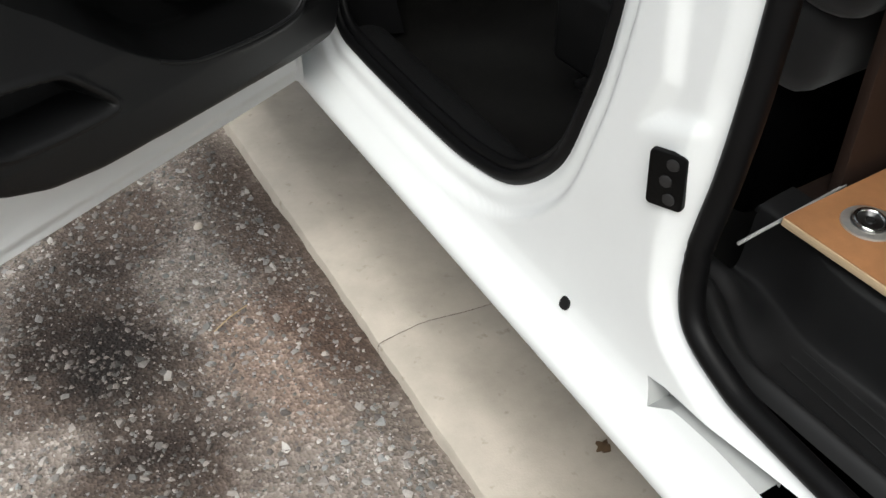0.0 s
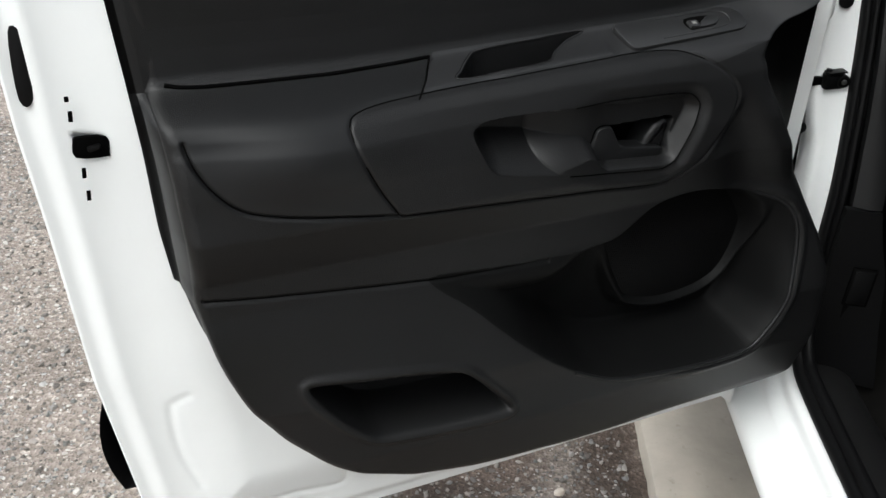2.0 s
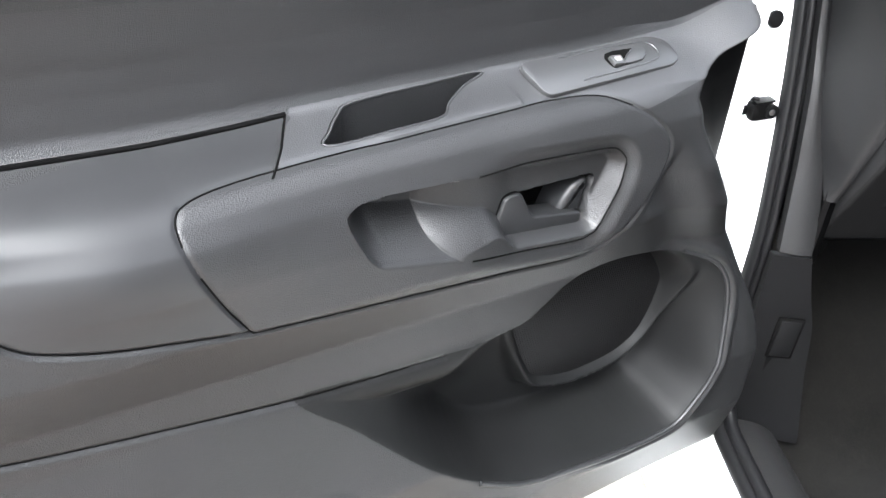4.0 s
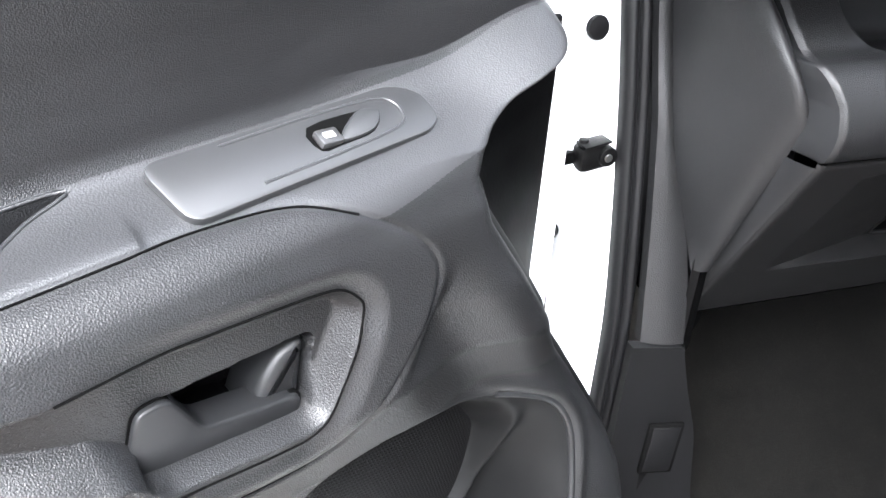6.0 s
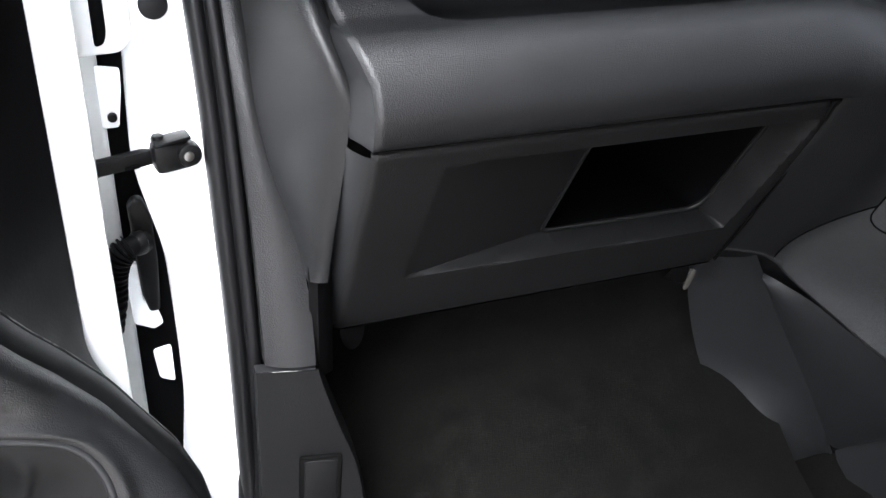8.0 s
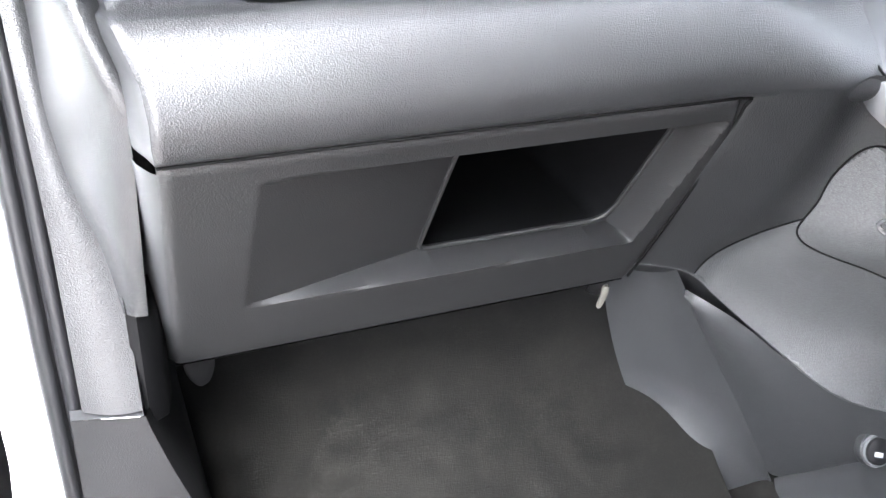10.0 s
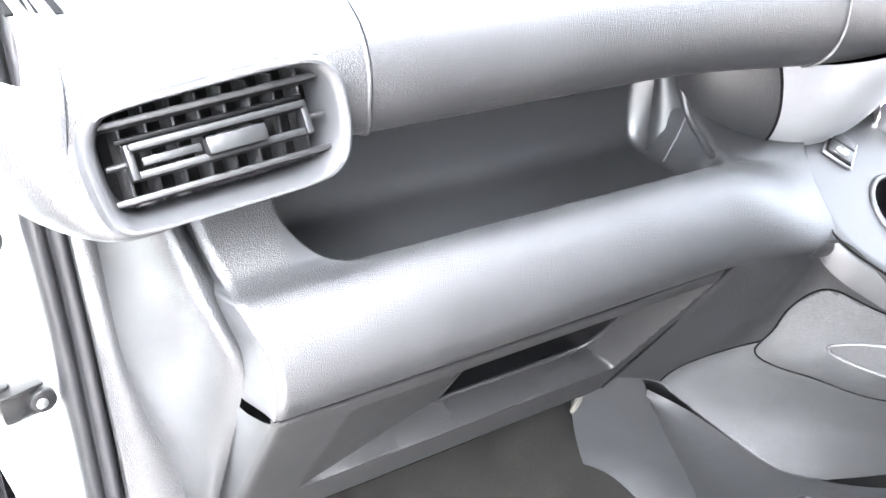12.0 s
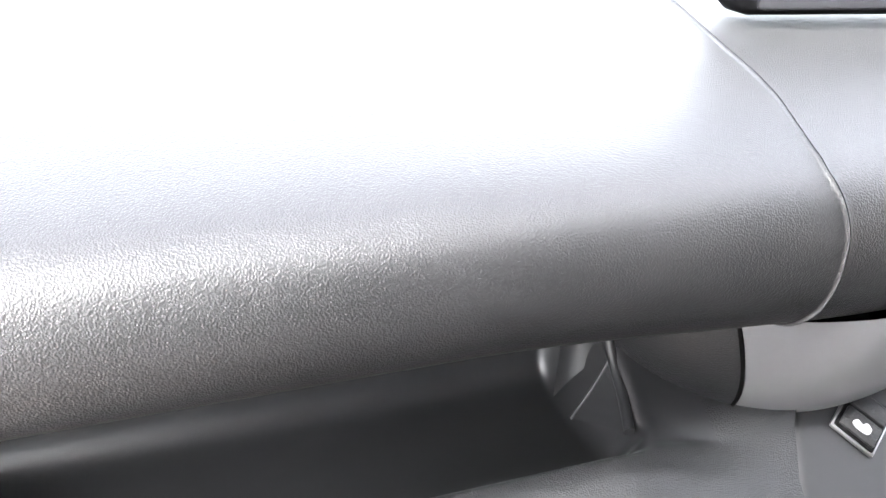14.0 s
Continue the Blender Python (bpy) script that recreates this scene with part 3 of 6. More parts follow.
def build_side():
    """The painted side, its mesh drawn along the rail slot's edges, with the slot's rim and back."""
    y = np.r_[np.arange(-2.4, -1.1035, 0.006), np.arange(-1.103, 0.045, 0.006)]
    z = np.arange(0.33, 1.80, 0.006)
    ie, jl, ju = np.searchsorted(y, -1.1031), np.searchsorted(z, 0.4619), np.searchsorted(z, 0.4979)
    U, V = np.meshgrid(y, z, indexing="ij")
    fade = 1 - step(U, -1.103, -1.05)
    skew = 0.020 * np.clip((z[ju] - V) / (z[ju] - z[jl]), 0, 1) * (1 - step(V, 0.51, 0.55)) * step(V, 0.42, 0.455)
    Y = U - skew * np.interp(U, [-1.17, -1.103, -1.05], [0, 1, 0])
    low = np.interp(Y[:, jl], *np.transpose(SLOT_LOW))
    top = np.interp(Y[:, ju], *np.transpose(SLOT_TOP))
    low, top = z[jl] + (low - z[jl]) * fade[:, 0], z[ju] + (top - z[ju]) * fade[:, 0]
    Z = np.array([np.interp(z, [0.40, z[jl], z[ju], 0.58], [0.40, a, b, 0.58]) for a, b in zip(low, top)])
    Z[:, z < 0.40], Z[:, z > 0.58] = V[:, z < 0.40], V[:, z > 0.58]
    D, d1, d2 = body_depth(Y, Z)
    f = lambda a: 0.25 * (a[1:, 1:] + a[:-1, 1:] + a[1:, :-1] + a[:-1, :-1])
    keep = (f(d1) > -0.005) & (f(d2) > -0.012)
    keep[:ie, jl:ju] = False
    P = np.stack([D + LEAN * Y, Y, Z], -1)
    surface("side_panel", P, PAINT, body, "white painted sill and centre pillar", keep=keep, sharp=60)
    rim = np.concatenate([P[:ie + 1, jl], P[ie, jl + 1:ju], P[ie::-1, ju]])
    rim = rim[rim[:, 1] > -1.32]
    # slot rim and back take the greyed white, which paints in their shade
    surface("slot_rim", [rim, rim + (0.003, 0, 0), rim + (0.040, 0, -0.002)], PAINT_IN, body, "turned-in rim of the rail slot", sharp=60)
    back = P[:ie + 4, jl - 2:ju + 3].copy()
    back[..., 0] = LEAN * back[..., 1] + 0.092 + 0.004 * step(back[..., 1], -1.115, -1.16)
    near = back[:, 0, 1] > -1.315
    surface("rail_slot", back[near], PAINT_IN, body, "back of the sliding door's rail slot, white greyed for shade", sharp=60)
    # underside of the sill
    g = [[(LEAN * yy + a, yy, b) for a, b in ((0.10, 0.325), (0.16, 0.30), (0.7, 0.27), (1.7, 0.27))] for yy in np.linspace(-2.4, 0.5, 12)]
    surface("underside", g, PLASTIC_DARK, body)


def edge_line(hole, inset, lift=0.0):
    """A line along an opening's rim on the body's side."""
    p = np.array(hole)
    c = p.mean(0)
    dn = np.roll(p, -1, 0) - np.roll(p, 1, 0)
    nrm = np.stack([dn[:, 1], -dn[:, 0]], -1)
    nrm /= np.linalg.norm(nrm, axis=1, keepdims=True)
    if inside(hole, *(p[3] + nrm[3] * 0.01)[:, None])[0] > 0:
        nrm = -nrm
    q = p + nrm * inset
    d, *_ = body_depth(p[:, 0], p[:, 1])
    return np.stack([d + LEAN * q[:, 0] + lift, q[:, 0], q[:, 1]], -1)


def build_pillar():
    """The white hinge pillar between the door and the seal, with the holes behind the hinges."""
    zs = np.linspace(0.42, 1.42, 60)
    yo = smooth_table([(0.42, 0.03), (0.55, 0.012), (0.66, 0.0), (0.84, 0.0), (0.95, 0.018), (1.05, 0.038), (1.12, 0.052), (1.42, 0.13)], zs, 0.08)
    prof = [(0.118, 0.012), (0.108, 0.000), (0.099, -0.001), (0.090, 0.004), (0.082, 0.007), (0.066, 0.009), (0.056, 0.010), (0.050, 0.014), (0.047, 0.024), (0.045, 0.06)]
    wave = smooth_table([(0.42, -0.01), (0.62, -0.006), (0.74, 0.006), (0.80, 0.006), (0.90, 0.004), (0.98, -0.014), (1.06, -0.010), (1.12, -0.006), (1.42, -0.01)], zs, 0.03)
    g = np.array([[(a + (w if k > 5 else w * 0.3 if k > 4 else 0), b + o, z) for k, (a, b) in enumerate(prof)] for z, o, w in zip(zs, yo, wave)])
    surface("hinge_pillar", g, PAINT, body, "white painted hinge pillar", sharp=70)
    # the back of the hinge recess and the front wing behind it
    g = np.array([[(0.060, 0.07 + o, z), (0.02, 0.085 + o, z), (-0.02, 0.095 + o, z), (-0.05, 0.13 + o, z)] for z, o in zip(zs, yo * 0.6)])
    # recess coloured near black in place of its shade
    surface("hinge_recess", g, PLASTIC_DARK, body, "recess behind the door hinges, blackened as shade")
    g = [[(-0.052 + 0.02 * (z - 0.7) ** 2 * 4, yy, z) for z in np.linspace(0.4, 1.25, 16)] for yy in (0.10, 0.115, 0.2, 0.5, 0.9)]
    surface("front_wing", g, PAINT, body, "white front wing panel")
    g = np.array([[(-0.052, 0.066 + 0.2 * o, z), (0.010, 0.070 + 0.2 * o, z), (0.0145, 0.072 + 0.2 * o, z), (0.0155, 0.078 + 0.2 * o, z), (0.0155, 0.15, z)] for z, o in zip(zs, yo)])
    # the flange's shade in the door gap is put into its grey
    surface("wing_flange", g, PAINT_IN, body, "inner flange of the front wing, white greyed for shade", sharp=60)
    flat = lambda y: axes((0, y, 0), (1, 0, 0), (0, 0, 1))
    hinge = part("door_hinge", prism(rounded([(-0.004, 1.190), (-0.004, 1.090), (0.034, 1.092), (0.043, 1.102), (0.044, 1.190)], 0.010), 0.014, 0.004, flat(0.062), 3), PAINT, body, "white painted door hinge")
    part("hinge_eye", prism(rounded([(0.0145, 1.150), (0.0145, 1.099), (0.0215, 1.101), (0.0245, 1.110), (0.0245, 1.150)], 0.006), 0.002, 0.0005, flat(0.047)), HOLE_DARK, hinge)
    plate = part("hinge_plate", prism(rounded([(0.012, 1.080), (0.031, 1.077), (0.030, 1.060), (0.025, 1.027), (0.012, 1.027)], 0.003), 0.004, 0.001, flat(0.060)), PAINT, body, "white hinge mounting plate")
    part("plate_bolt", disc(0.0040, 0.006, 12, 0.001, pose(0.0205, 0.0550, 1.037, 90)), BLACK_STEEL, plate)
    lower = part("lower_hinge", prism(rounded([(0.012, 0.898), (0.023, 0.897), (0.0245, 0.856), (0.034, 0.851), (0.040, 0.828), (0.031, 0.823), (0.014, 0.832)], 0.003), 0.006, 0.0015, flat(0.061), 3), PAINT, body, "white painted lower hinge")
    part("hinge_tab", prism(rounded([(0.027, 0.797), (0.044, 0.800), (0.044, 0.758), (0.030, 0.765)], 0.004), 0.005, 0.001, flat(0.060)), PAINT, lower)
    part("plug", disc(0.0115, 0.006, 28, 0.0015, pose(0.062, 0.0585, 1.126, 80, 0, 8)), RUBBER, body, "round black rubber plug")


build_side()
build_pillar()
zs = np.linspace(0.575, 1.42, 60)
yo = smooth_table([(0.42, 0.03), (0.55, 0.012), (0.66, 0.0), (0.84, 0.0), (0.95, 0.018), (1.05, 0.038), (1.12, 0.052), (1.42, 0.13)], zs, 0.08)
xo = smooth_table([(0.55, 0.003), (0.70, 0.001), (0.85, 0.0), (1.05, -0.002), (1.15, -0.006), (1.42, -0.010)], zs, 0.05)
lobes = curve([(0.089, 0.003), (0.0905, -0.006), (0.096, -0.0115), (0.1015, -0.010), (0.1045, -0.0045), (0.1070, -0.0085), (0.1115, -0.0105), (0.1155, -0.008), (0.118, -0.001), (0.119, 0.008)], 4)
surface("pillar_seal", [np.c_[a + xo, b + yo, zs] for a, b in lobes], RUBBER, body, "two-lobed black rubber seal on the pillar", sharp=75)
tube("door_seal", edge_line(FRONT_HOLE, 0.006, 0.004)[:-2], 0.0125, RUBBER, body, "black rubber door seal", sides=12, closed=True)
tube("seal_lip", edge_line(FRONT_HOLE, 0.020, 0.016), 0.011, RUBBER, body, "inner lip of the door seal", sides=10, closed=True)
tube("door_rail", [(LEAN * y + 0.086, y, 0.492) for y in np.linspace(-2.2, -1.36, 8)], 0.010, BLACK_STEEL, body, "black sliding door rail", sides=10)
tube("side_door_seal", edge_line(REAR_HOLE, 0.016, 0.006), 0.017, RUBBER, body, "thick black rubber side door seal", sides=12, closed=True)
# sill cover behind the front seal
g = [[(LEAN * yy + a, yy, b) for a, b in curve([(0.085, 0.492), (0.12, 0.512), (0.165, 0.514), (0.195, 0.495), (0.21, 0.45), (0.215, 0.40)], 4)] for yy in np.linspace(-0.80, 0.16, 30)]
surface("sill_cover", g, PLASTIC_FINE, body, "black plastic sill cover", flip=True)
# striker plate for the side door, with its screws
STRIKER = axes((0.0215, -1.060, 0.780), (0.34, -0.935, 0.06), (0.02, -0.03, 1))
plate = part("striker_plate", prism([(sx * 0.0175 + 0.0065 * math.cos(a), sz * 0.0315 + 0.0065 * math.sin(a)) for sx, sz, a0 in ((1, 1, 0), (-1, 1, 90), (-1, -1, 180), (1, -1, 270)) for a in [radians(a0 + 15 * k) for k in range(7)]], 0.008, 0.002, STRIKER), BLACK_STEEL, body, "black striker plate")
for dx, dz in ((0.007, 0.024), (0.0, 0.0), (0.006, -0.024)):
    part("bolt_head", disc(0.0085, 0.008, 14, 0.002, STRIKER @ pose(dx, dz, 0.0055)), BOLT, plate)
part("drain_plug", prism(curve([(-0.011, -0.009), (0.004, -0.012), (0.011, -0.002), (0.008, 0.011), (-0.008, 0.012)], 4, True), 0.003, 0.001, axes((0.0055, -0.922, 0.476), (0.05, -1, 0), (0.3, 0, 1)) @ Matrix.Diagonal((0.82, 0.82, 1, 1))), PLASTIC_SMOOTH, body, "small dark grey plug in the sill")
# check strap bolted to the pillar
strap = part("check_strap", block((0.075, 0.010, 0.014), 0.003, pose(0.028, 0.040, 1.004, 0, -6, 6)), BLACK_STEEL, body, "black steel door check strap")
part("strap_bracket", block((0.032, 0.020, 0.026), 0.005, pose(0.062, 0.036, 1.008, 0, -4, 8)), BLACK_STEEL, strap)
bolt = part("strap_bolt", disc(0.010, 0.014, 20, 0.002, pose(0.075, 0.030, 1.010, 90, 0, 6)), BLACK_STEEL, strap)
part("bolt_socket", disc(0.0042, 0.003, 12, 0.0005, pose(0.0745, 0.0228, 1.010, 90, 0, 6)), STEEL, bolt)
part("strap_clip", block((0.030, 0.018, 0.003), 0.001, pose(0.062, 0.032, 1.0235, 0, -6, 8)), BLACK_STEEL, strap)
part("strap_slot", block((0.012, 0.002, 0.004), 0.001, pose(0.030, 0.0345, 1.0, 0, -6, 6)), HOLE_DARK, strap)
part("strap_pin", disc(0.005, 0.030, 14, 0.001, pose(0.052, 0.034, 1.012)), BLACK_STEEL, strap)
# wiring boot between pillar and door
bp = curve([(0.034, 0.040, 0.9265), (0.022, 0.032, 0.929), (0.010, 0.029, 0.922), (0.003, 0.028, 0.905), (0.000, 0.028, 0.882), (-0.007, 0.028, 0.850)], 26)
wiring = tube("wiring_boot", bp, np.where(np.arange(len(bp)) < 34, 0.0085, 0.0105 + 0.0016 * np.sign(np.sin(np.arange(len(bp)) * 0.98))), BOOT, body, "black ribbed rubber wiring boot", sides=18)
part("boot_collar", prism(rounded([(0.0215, 0.955), (0.0275, 0.963), (0.0345, 0.961), (0.0405, 0.944), (0.0415, 0.900), (0.0385, 0.846), (0.0290, 0.845), (0.0245, 0.865)], 0.004), 0.010, 0.003, axes((0, 0.060, 0), (1, 0, 0), (0, 0, 1)), 3), BLACK_STEEL, wiring, "black plastic boot collar")
part("boot_neck", disc(0.0105, 0.010, 24, 0.002, pose(0.027, 0.036, 0.928, 0, 90, 20)), BLACK_STEEL, wiring)
# roof, far side, floor and bulkhead close the cab
g = [[(xx, yy, 1.80 - 0.10 * ((xx - 0.87) / 0.85) ** 4) for xx in np.linspace(0.03, 1.72, 14)] for yy in np.linspace(-2.5, -0.32, 16)]
surface("roof", g, PAINT_IN, body, "pale headlining and roof", thick=0.03)
hole = [(-0.85, 1.12), (0.2, 1.12), (0.15, 1.3), (-0.2, 1.66), (-0.85, 1.68)]
y, z = np.arange(-2.5, 0.91, 0.05), np.arange(0.3, 1.76, 0.05)
Y, Z = np.meshgrid(y, z, indexing="ij")
f = lambda a: 0.25 * (a[1:, 1:] + a[:-1, 1:] + a[1:, :-1] + a[:-1, :-1])
surface("far_side", np.stack([1.72 - 0.12 * (Z - 1.0).clip(0) ** 1.5, Y, Z], -1), PLASTIC_DARK, body, "dark trimmed far side with a window opening", keep=(f(inside(hole, Y, Z)) > 0) & ((f(Y) < -0.1) | (f(Z) < 1.3)), thick=0.02)
g = [[(xx, yy, 0.44) for xx in np.linspace(0.80, 1.72, 6)] for yy in np.linspace(-1.0, 0.5, 6)]
surface("cab_floor", g, CARPET, body, "black cab floor carpet", thick=0.02)
part("bulkhead", block((1.30, 0.02, 1.3), 0.004, pose(1.055, -1.036, 1.10)), PLY_DARK, body, "dark brown board bulkhead")
g = [[(xx, yy, 0.57) for xx in np.linspace(0.30, 1.7, 4)] for yy in np.linspace(-2.5, -1.0, 4)]
surface("cargo_floor", g, PLY_DARK, body, thick=0.02)
# step well trim at the side door
prof = curve([(0.135, 0.505), (0.155, 0.522), (0.175, 0.505), (0.19, 0.478), (0.215, 0.470), (0.278, 0.472), (0.295, 0.485), (0.304, 0.53), (0.310, 0.575), (0.322, 0.592), (0.38, 0.598)], 6)
ys = np.linspace(-2.1, -1.0, 90)
g = []
for yy in ys:
    e = 0.09 * (1 - step(np.array(yy), -1.20, -1.03).item()) - 0.09
    lift = 0.075 * step(np.array(yy), -1.17, -1.03).item()
    g.append([(a - 0.05 + 0.03 * step(np.array(yy), -1.2, -1.03).item(), yy, b + lift * math.exp(-((a - 0.21) / 0.05) ** 2)) for a, b in prof])
well = surface("step_well", g, STEP_PLASTIC, body, "black ribbed plastic step well", sharp=70)
for xr in (0.187, 0.209, 0.231):
    tube("rib", [(xr + 0.06 * (y + 1.17), y, 0.4722) for y in np.linspace(-2.05, -1.172, 12)], 0.0014, STEP_PLASTIC, well, sides=6)
part("sill_strip", block((0.235, 0.0045, 0.005), 0.0015, pose(0.302, -1.051, 0.605, 0, 0, 3)), material("grey_metal_strip", (0.5, 0.5, 0.5), 0.5, 0.3, vary=0.1), body, "thin pale strip along the load floor")

# ---- plywood floor board with a lashing ring ----
board = thing("plywood_board", "brown-faced plywood floor board with pale edges", "board")
part("panel", block((1.30, 1.1, 0.013), 0.001, pose(0.915, -1.61, 0.612)), PLY_EDGE, board, "pale layered edge")
part("facing", block((1.298, 1.098, 0.002), 0.0005, pose(0.915, -1.61, 0.6196)), PLY_TOP, board, "smooth brown facing")
cup = part("ring_cup", disc(0.039, 0.006, 36, 0.002, pose(0.352, -1.135, 0.621)), ZINC, board, "round steel lashing cup")
part("cup_well", disc(0.026, 0.003, 30, 0.0, pose(0.352, -1.135, 0.6245)), STEEL, cup)
part("cup_screw", disc(0.007, 0.004, 16, 0.001, pose(0.352, -1.135, 0.627)), BOLT, cup)
ring = [(0.352 + 0.021 * math.cos(a), -1.135 + 0.021 * math.sin(a), 0.627 + 0.003 * math.sin(a)) for a in np.linspace(0, 6.283, 28)[:-1]]
tube("lashing_ring", ring, 0.0035, CHROME, cup, "steel lashing ring", sides=8, closed=True)

# ---- passenger seat ----
seat = thing("passenger_seat", "dark fabric passenger seat on a black base", "seat")
cush = block((0.46, 0.46, 0.15), 0.05, pose(0.60, -0.74, 0.80, 6, 0, 0), 4)
part("cushion", cush, FABRIC, seat, "dark fabric cushion")
part("base", block((0.40, 0.40, 0.28), 0.02, pose(0.60, -0.70, 0.59)), PLASTIC_DARK, seat, "black plastic seat base")
part("side_cover", block((0.035, 0.42, 0.16), 0.014, pose(0.365, -0.635, 0.635), 3), PLASTIC_FINE, seat, "black plastic side cover")
part("backrest", block((0.46, 0.13, 0.60), 0.05, pose(0.60, -0.925, 1.14, -6), 4), FABRIC, seat, "dark fabric backrest")
part("seat_rail", block((0.035, 0.52, 0.025), 0.004, pose(0.45, -0.66, 0.455)), STEEL, seat, "steel seat rail")

# ---- bonnet, windscreen and tail close the van ----
xs = np.linspace(-0.02, 1.76, 24)
lines = [(0.98, 0.42), (1.02, 0.60), (1.02, 0.80), (0.98, 0.93), (0.88, 1.00), (0.72, 1.06), (0.55, 1.12)]
g = [[(x, y - 0.12 * ((x - 0.87) / 0.89) ** 4, z - 0.05 * ((x - 0.87) / 0.89) ** 4) for y, z in curve(lines, 4)] for x in xs]
surface("bonnet", g, PAINT, body, "white bonnet and nose", thick=0.004)
g = [[(0.87 + (x - 0.87) * (1 - 0.12 * k), 0.55 - 0.87 * k - 0.04 * ((x - 0.87) / 0.89) ** 2, 1.12 + 0.67 * k - 0.08 * k * ((x - 0.87) / 0.89) ** 4) for k in np.linspace(0, 1, 8)] for x in xs]
glass = surface("windscreen", g, GLASS, body, "clear windscreen")
glass.visible_shadow = False
for side in (-1, 1):
    pts = [(0.87 + side * 0.89 * (1 - 0.12 * k), 0.51 - 0.87 * k, 1.12 + 0.60 * k) for k in np.linspace(0, 1, 8)]
    tube("windscreen_pillar", pts, 0.030, PAINT, body, "white windscreen pillar", sides=10)
g = [[(x, -2.46, z) for z in np.linspace(0.36, 1.74, 8)] for x in np.linspace(0.03, 1.72, 8)]
surface("tail", g, PAINT, body, "white rear end", thick=0.02)

# ---- open front door ----
door = thing("front_door", "white van door standing open with black plastic inner trim", "door", pose(0, 0, 0, 0, 0, -156.67))
ARM = curve([(0.765, 1.084), (0.764, 1.100), (0.745, 1.1085), (0.68, 1.114), (0.55, 1.1215), (0.45, 1.127), (0.352, 1.131), (0.305, 1.124), (0.262, 1.100), (0.244, 1.070), (0.262, 1.030), (0.300, 0.987), (0.347, 0.964), (0.45, 0.9715), (0.60, 0.980), (0.695, 0.9865), (0.712, 0.9885), (0.720, 1.000), (0.745, 1.038)], 5, True)
PAD_LINE = curve([(0.680, 1.1135), (0.660, 1.1265), (0.642, 1.1370), (0.75, 1.1325), (0.85, 1.125), (0.922, 1.114), (0.937, 1.095), (0.923, 1.058), (0.891, 1.024), (0.845, 1.010), (0.78, 0.999), (0.714, 0.989)], 6)
LOW_SEAM = curve([(0.935, 0.912), (0.848, 0.900), (0.66, 0.881), (0.50, 0.876)], 6)
CUP = curve([(0.622, 1.070), (0.614, 1.080), (0.597, 1.084), (0.55, 1.085), (0.486, 1.084), (0.434, 1.085), (0.373, 1.084), (0.335, 1.083), (0.315, 1.080), (0.303, 1.069), (0.303, 1.052), (0.325, 1.005), (0.343, 0.989), (0.370, 0.988), (0.467, 0.998), (0.522, 1.007), (0.580, 1.016), (0.599, 1.027), (0.611, 1.045)], 5, True)
GRAB = curve([(0.621, 0.084), (0.613, 0.071), (0.597, 0.054), (0.578, 0.0445), (0.50, 0.042), (0.436, 0.0415), (0.462, 0.051), (0.488, 0.067), (0.506, 0.083), (0.56, 0.0855)], 4, True)  # seen from above: along the door, and out of it
HANDLE = rounded([(0.449, 1.006), (0.441, 1.046), (0.327, 1.049), (0.335, 0.999)], 0.008)
TRAY = curve([(0.829, 0.776), (0.814, 0.782), (0.723, 0.773), (0.646, 0.761), (0.619, 0.750), (0.586, 0.716), (0.561, 0.688), (0.568, 0.679), (0.642, 0.680), (0.721, 0.686), (0.752, 0.694), (0.782, 0.717), (0.812, 0.750)], 5, True)
POCKET = curve([(0.668, 0.886), (0.607, 0.829), (0.535, 0.764), (0.459, 0.709), (0.399, 0.682), (0.32, 0.669), (0.22, 0.662), (0.150, 0.668), (0.118, 0.698), (0.098, 0.735), (0.085, 0.795), (0.083, 0.841), (0.093, 0.873), (0.115, 0.894), (0.158, 0.912), (0.205, 0.926), (0.256, 0.936), (0.295, 0.936), (0.338, 0.925), (0.373, 0.902), (0.402, 0.886), (0.467, 0.881), (0.55, 0.882)], 5, True)
SPEAKER = curve([(0.152, 0.890), (0.141, 0.856), (0.155, 0.785), (0.190, 0.750), (0.263, 0.739), (0.323, 0.752), (0.345, 0.777), (0.370, 0.830), (0.378, 0.870), (0.335, 0.912), (0.255, 0.922), (0.185, 0.908)], 5, True)
Z_LOW = [(-0.02, 0.56), (0.03, 0.541), (0.10, 0.535), (0.20, 0.543), (0.30, 0.555), (0.40, 0.571), (0.50, 0.581), (0.60, 0.583), (0.69, 0.594), (0.76, 0.620), (0.80, 0.643), (0.857, 0.692), (0.90, 0.755), (0.93, 0.83), (0.942, 0.89), (0.95, 0.93)]
S_BACK = [(0.53, 0.942), (0.86, 0.943), (0.94, 0.9445), (1.06, 0.952), (1.14, 0.960), (1.25, 0.972), (1.34, 0.978)]
S_FRONT = [(0.53, 0.030), (0.56, 0.016), (0.63, 0.009), (0.72, 0.008), (0.78, 0.014), (0.82, 0.027), (0.89, 0.065), (0.965, 0.117), (1.04, 0.163), (1.085, 0.190), (1.115, 0.196), (1.135, 0.180), (1.150, 0.145), (1.160, 0.112), (1.168, 0.085), (1.176, 0.072), (1.21, 0.066), (1.34, 0.06)]
FACE = [(0.53, 0.105), (0.58, 0.140), (0.66, 0.158), (0.75, 0.158), (0.83, 0.134), (0.885, 0.119), (0.93, 0.117), (0.99, 0.138), (1.04, 0.135), (1.09, 0.124), (1.113, 0.114), (1.124, 0.102), (1.131, 0.085), (1.140, 0.058), (1.147, 0.042), (1.158, 0.036), (1.20, 0.033), (1.25, 0.038), (1.34, 0.055)]


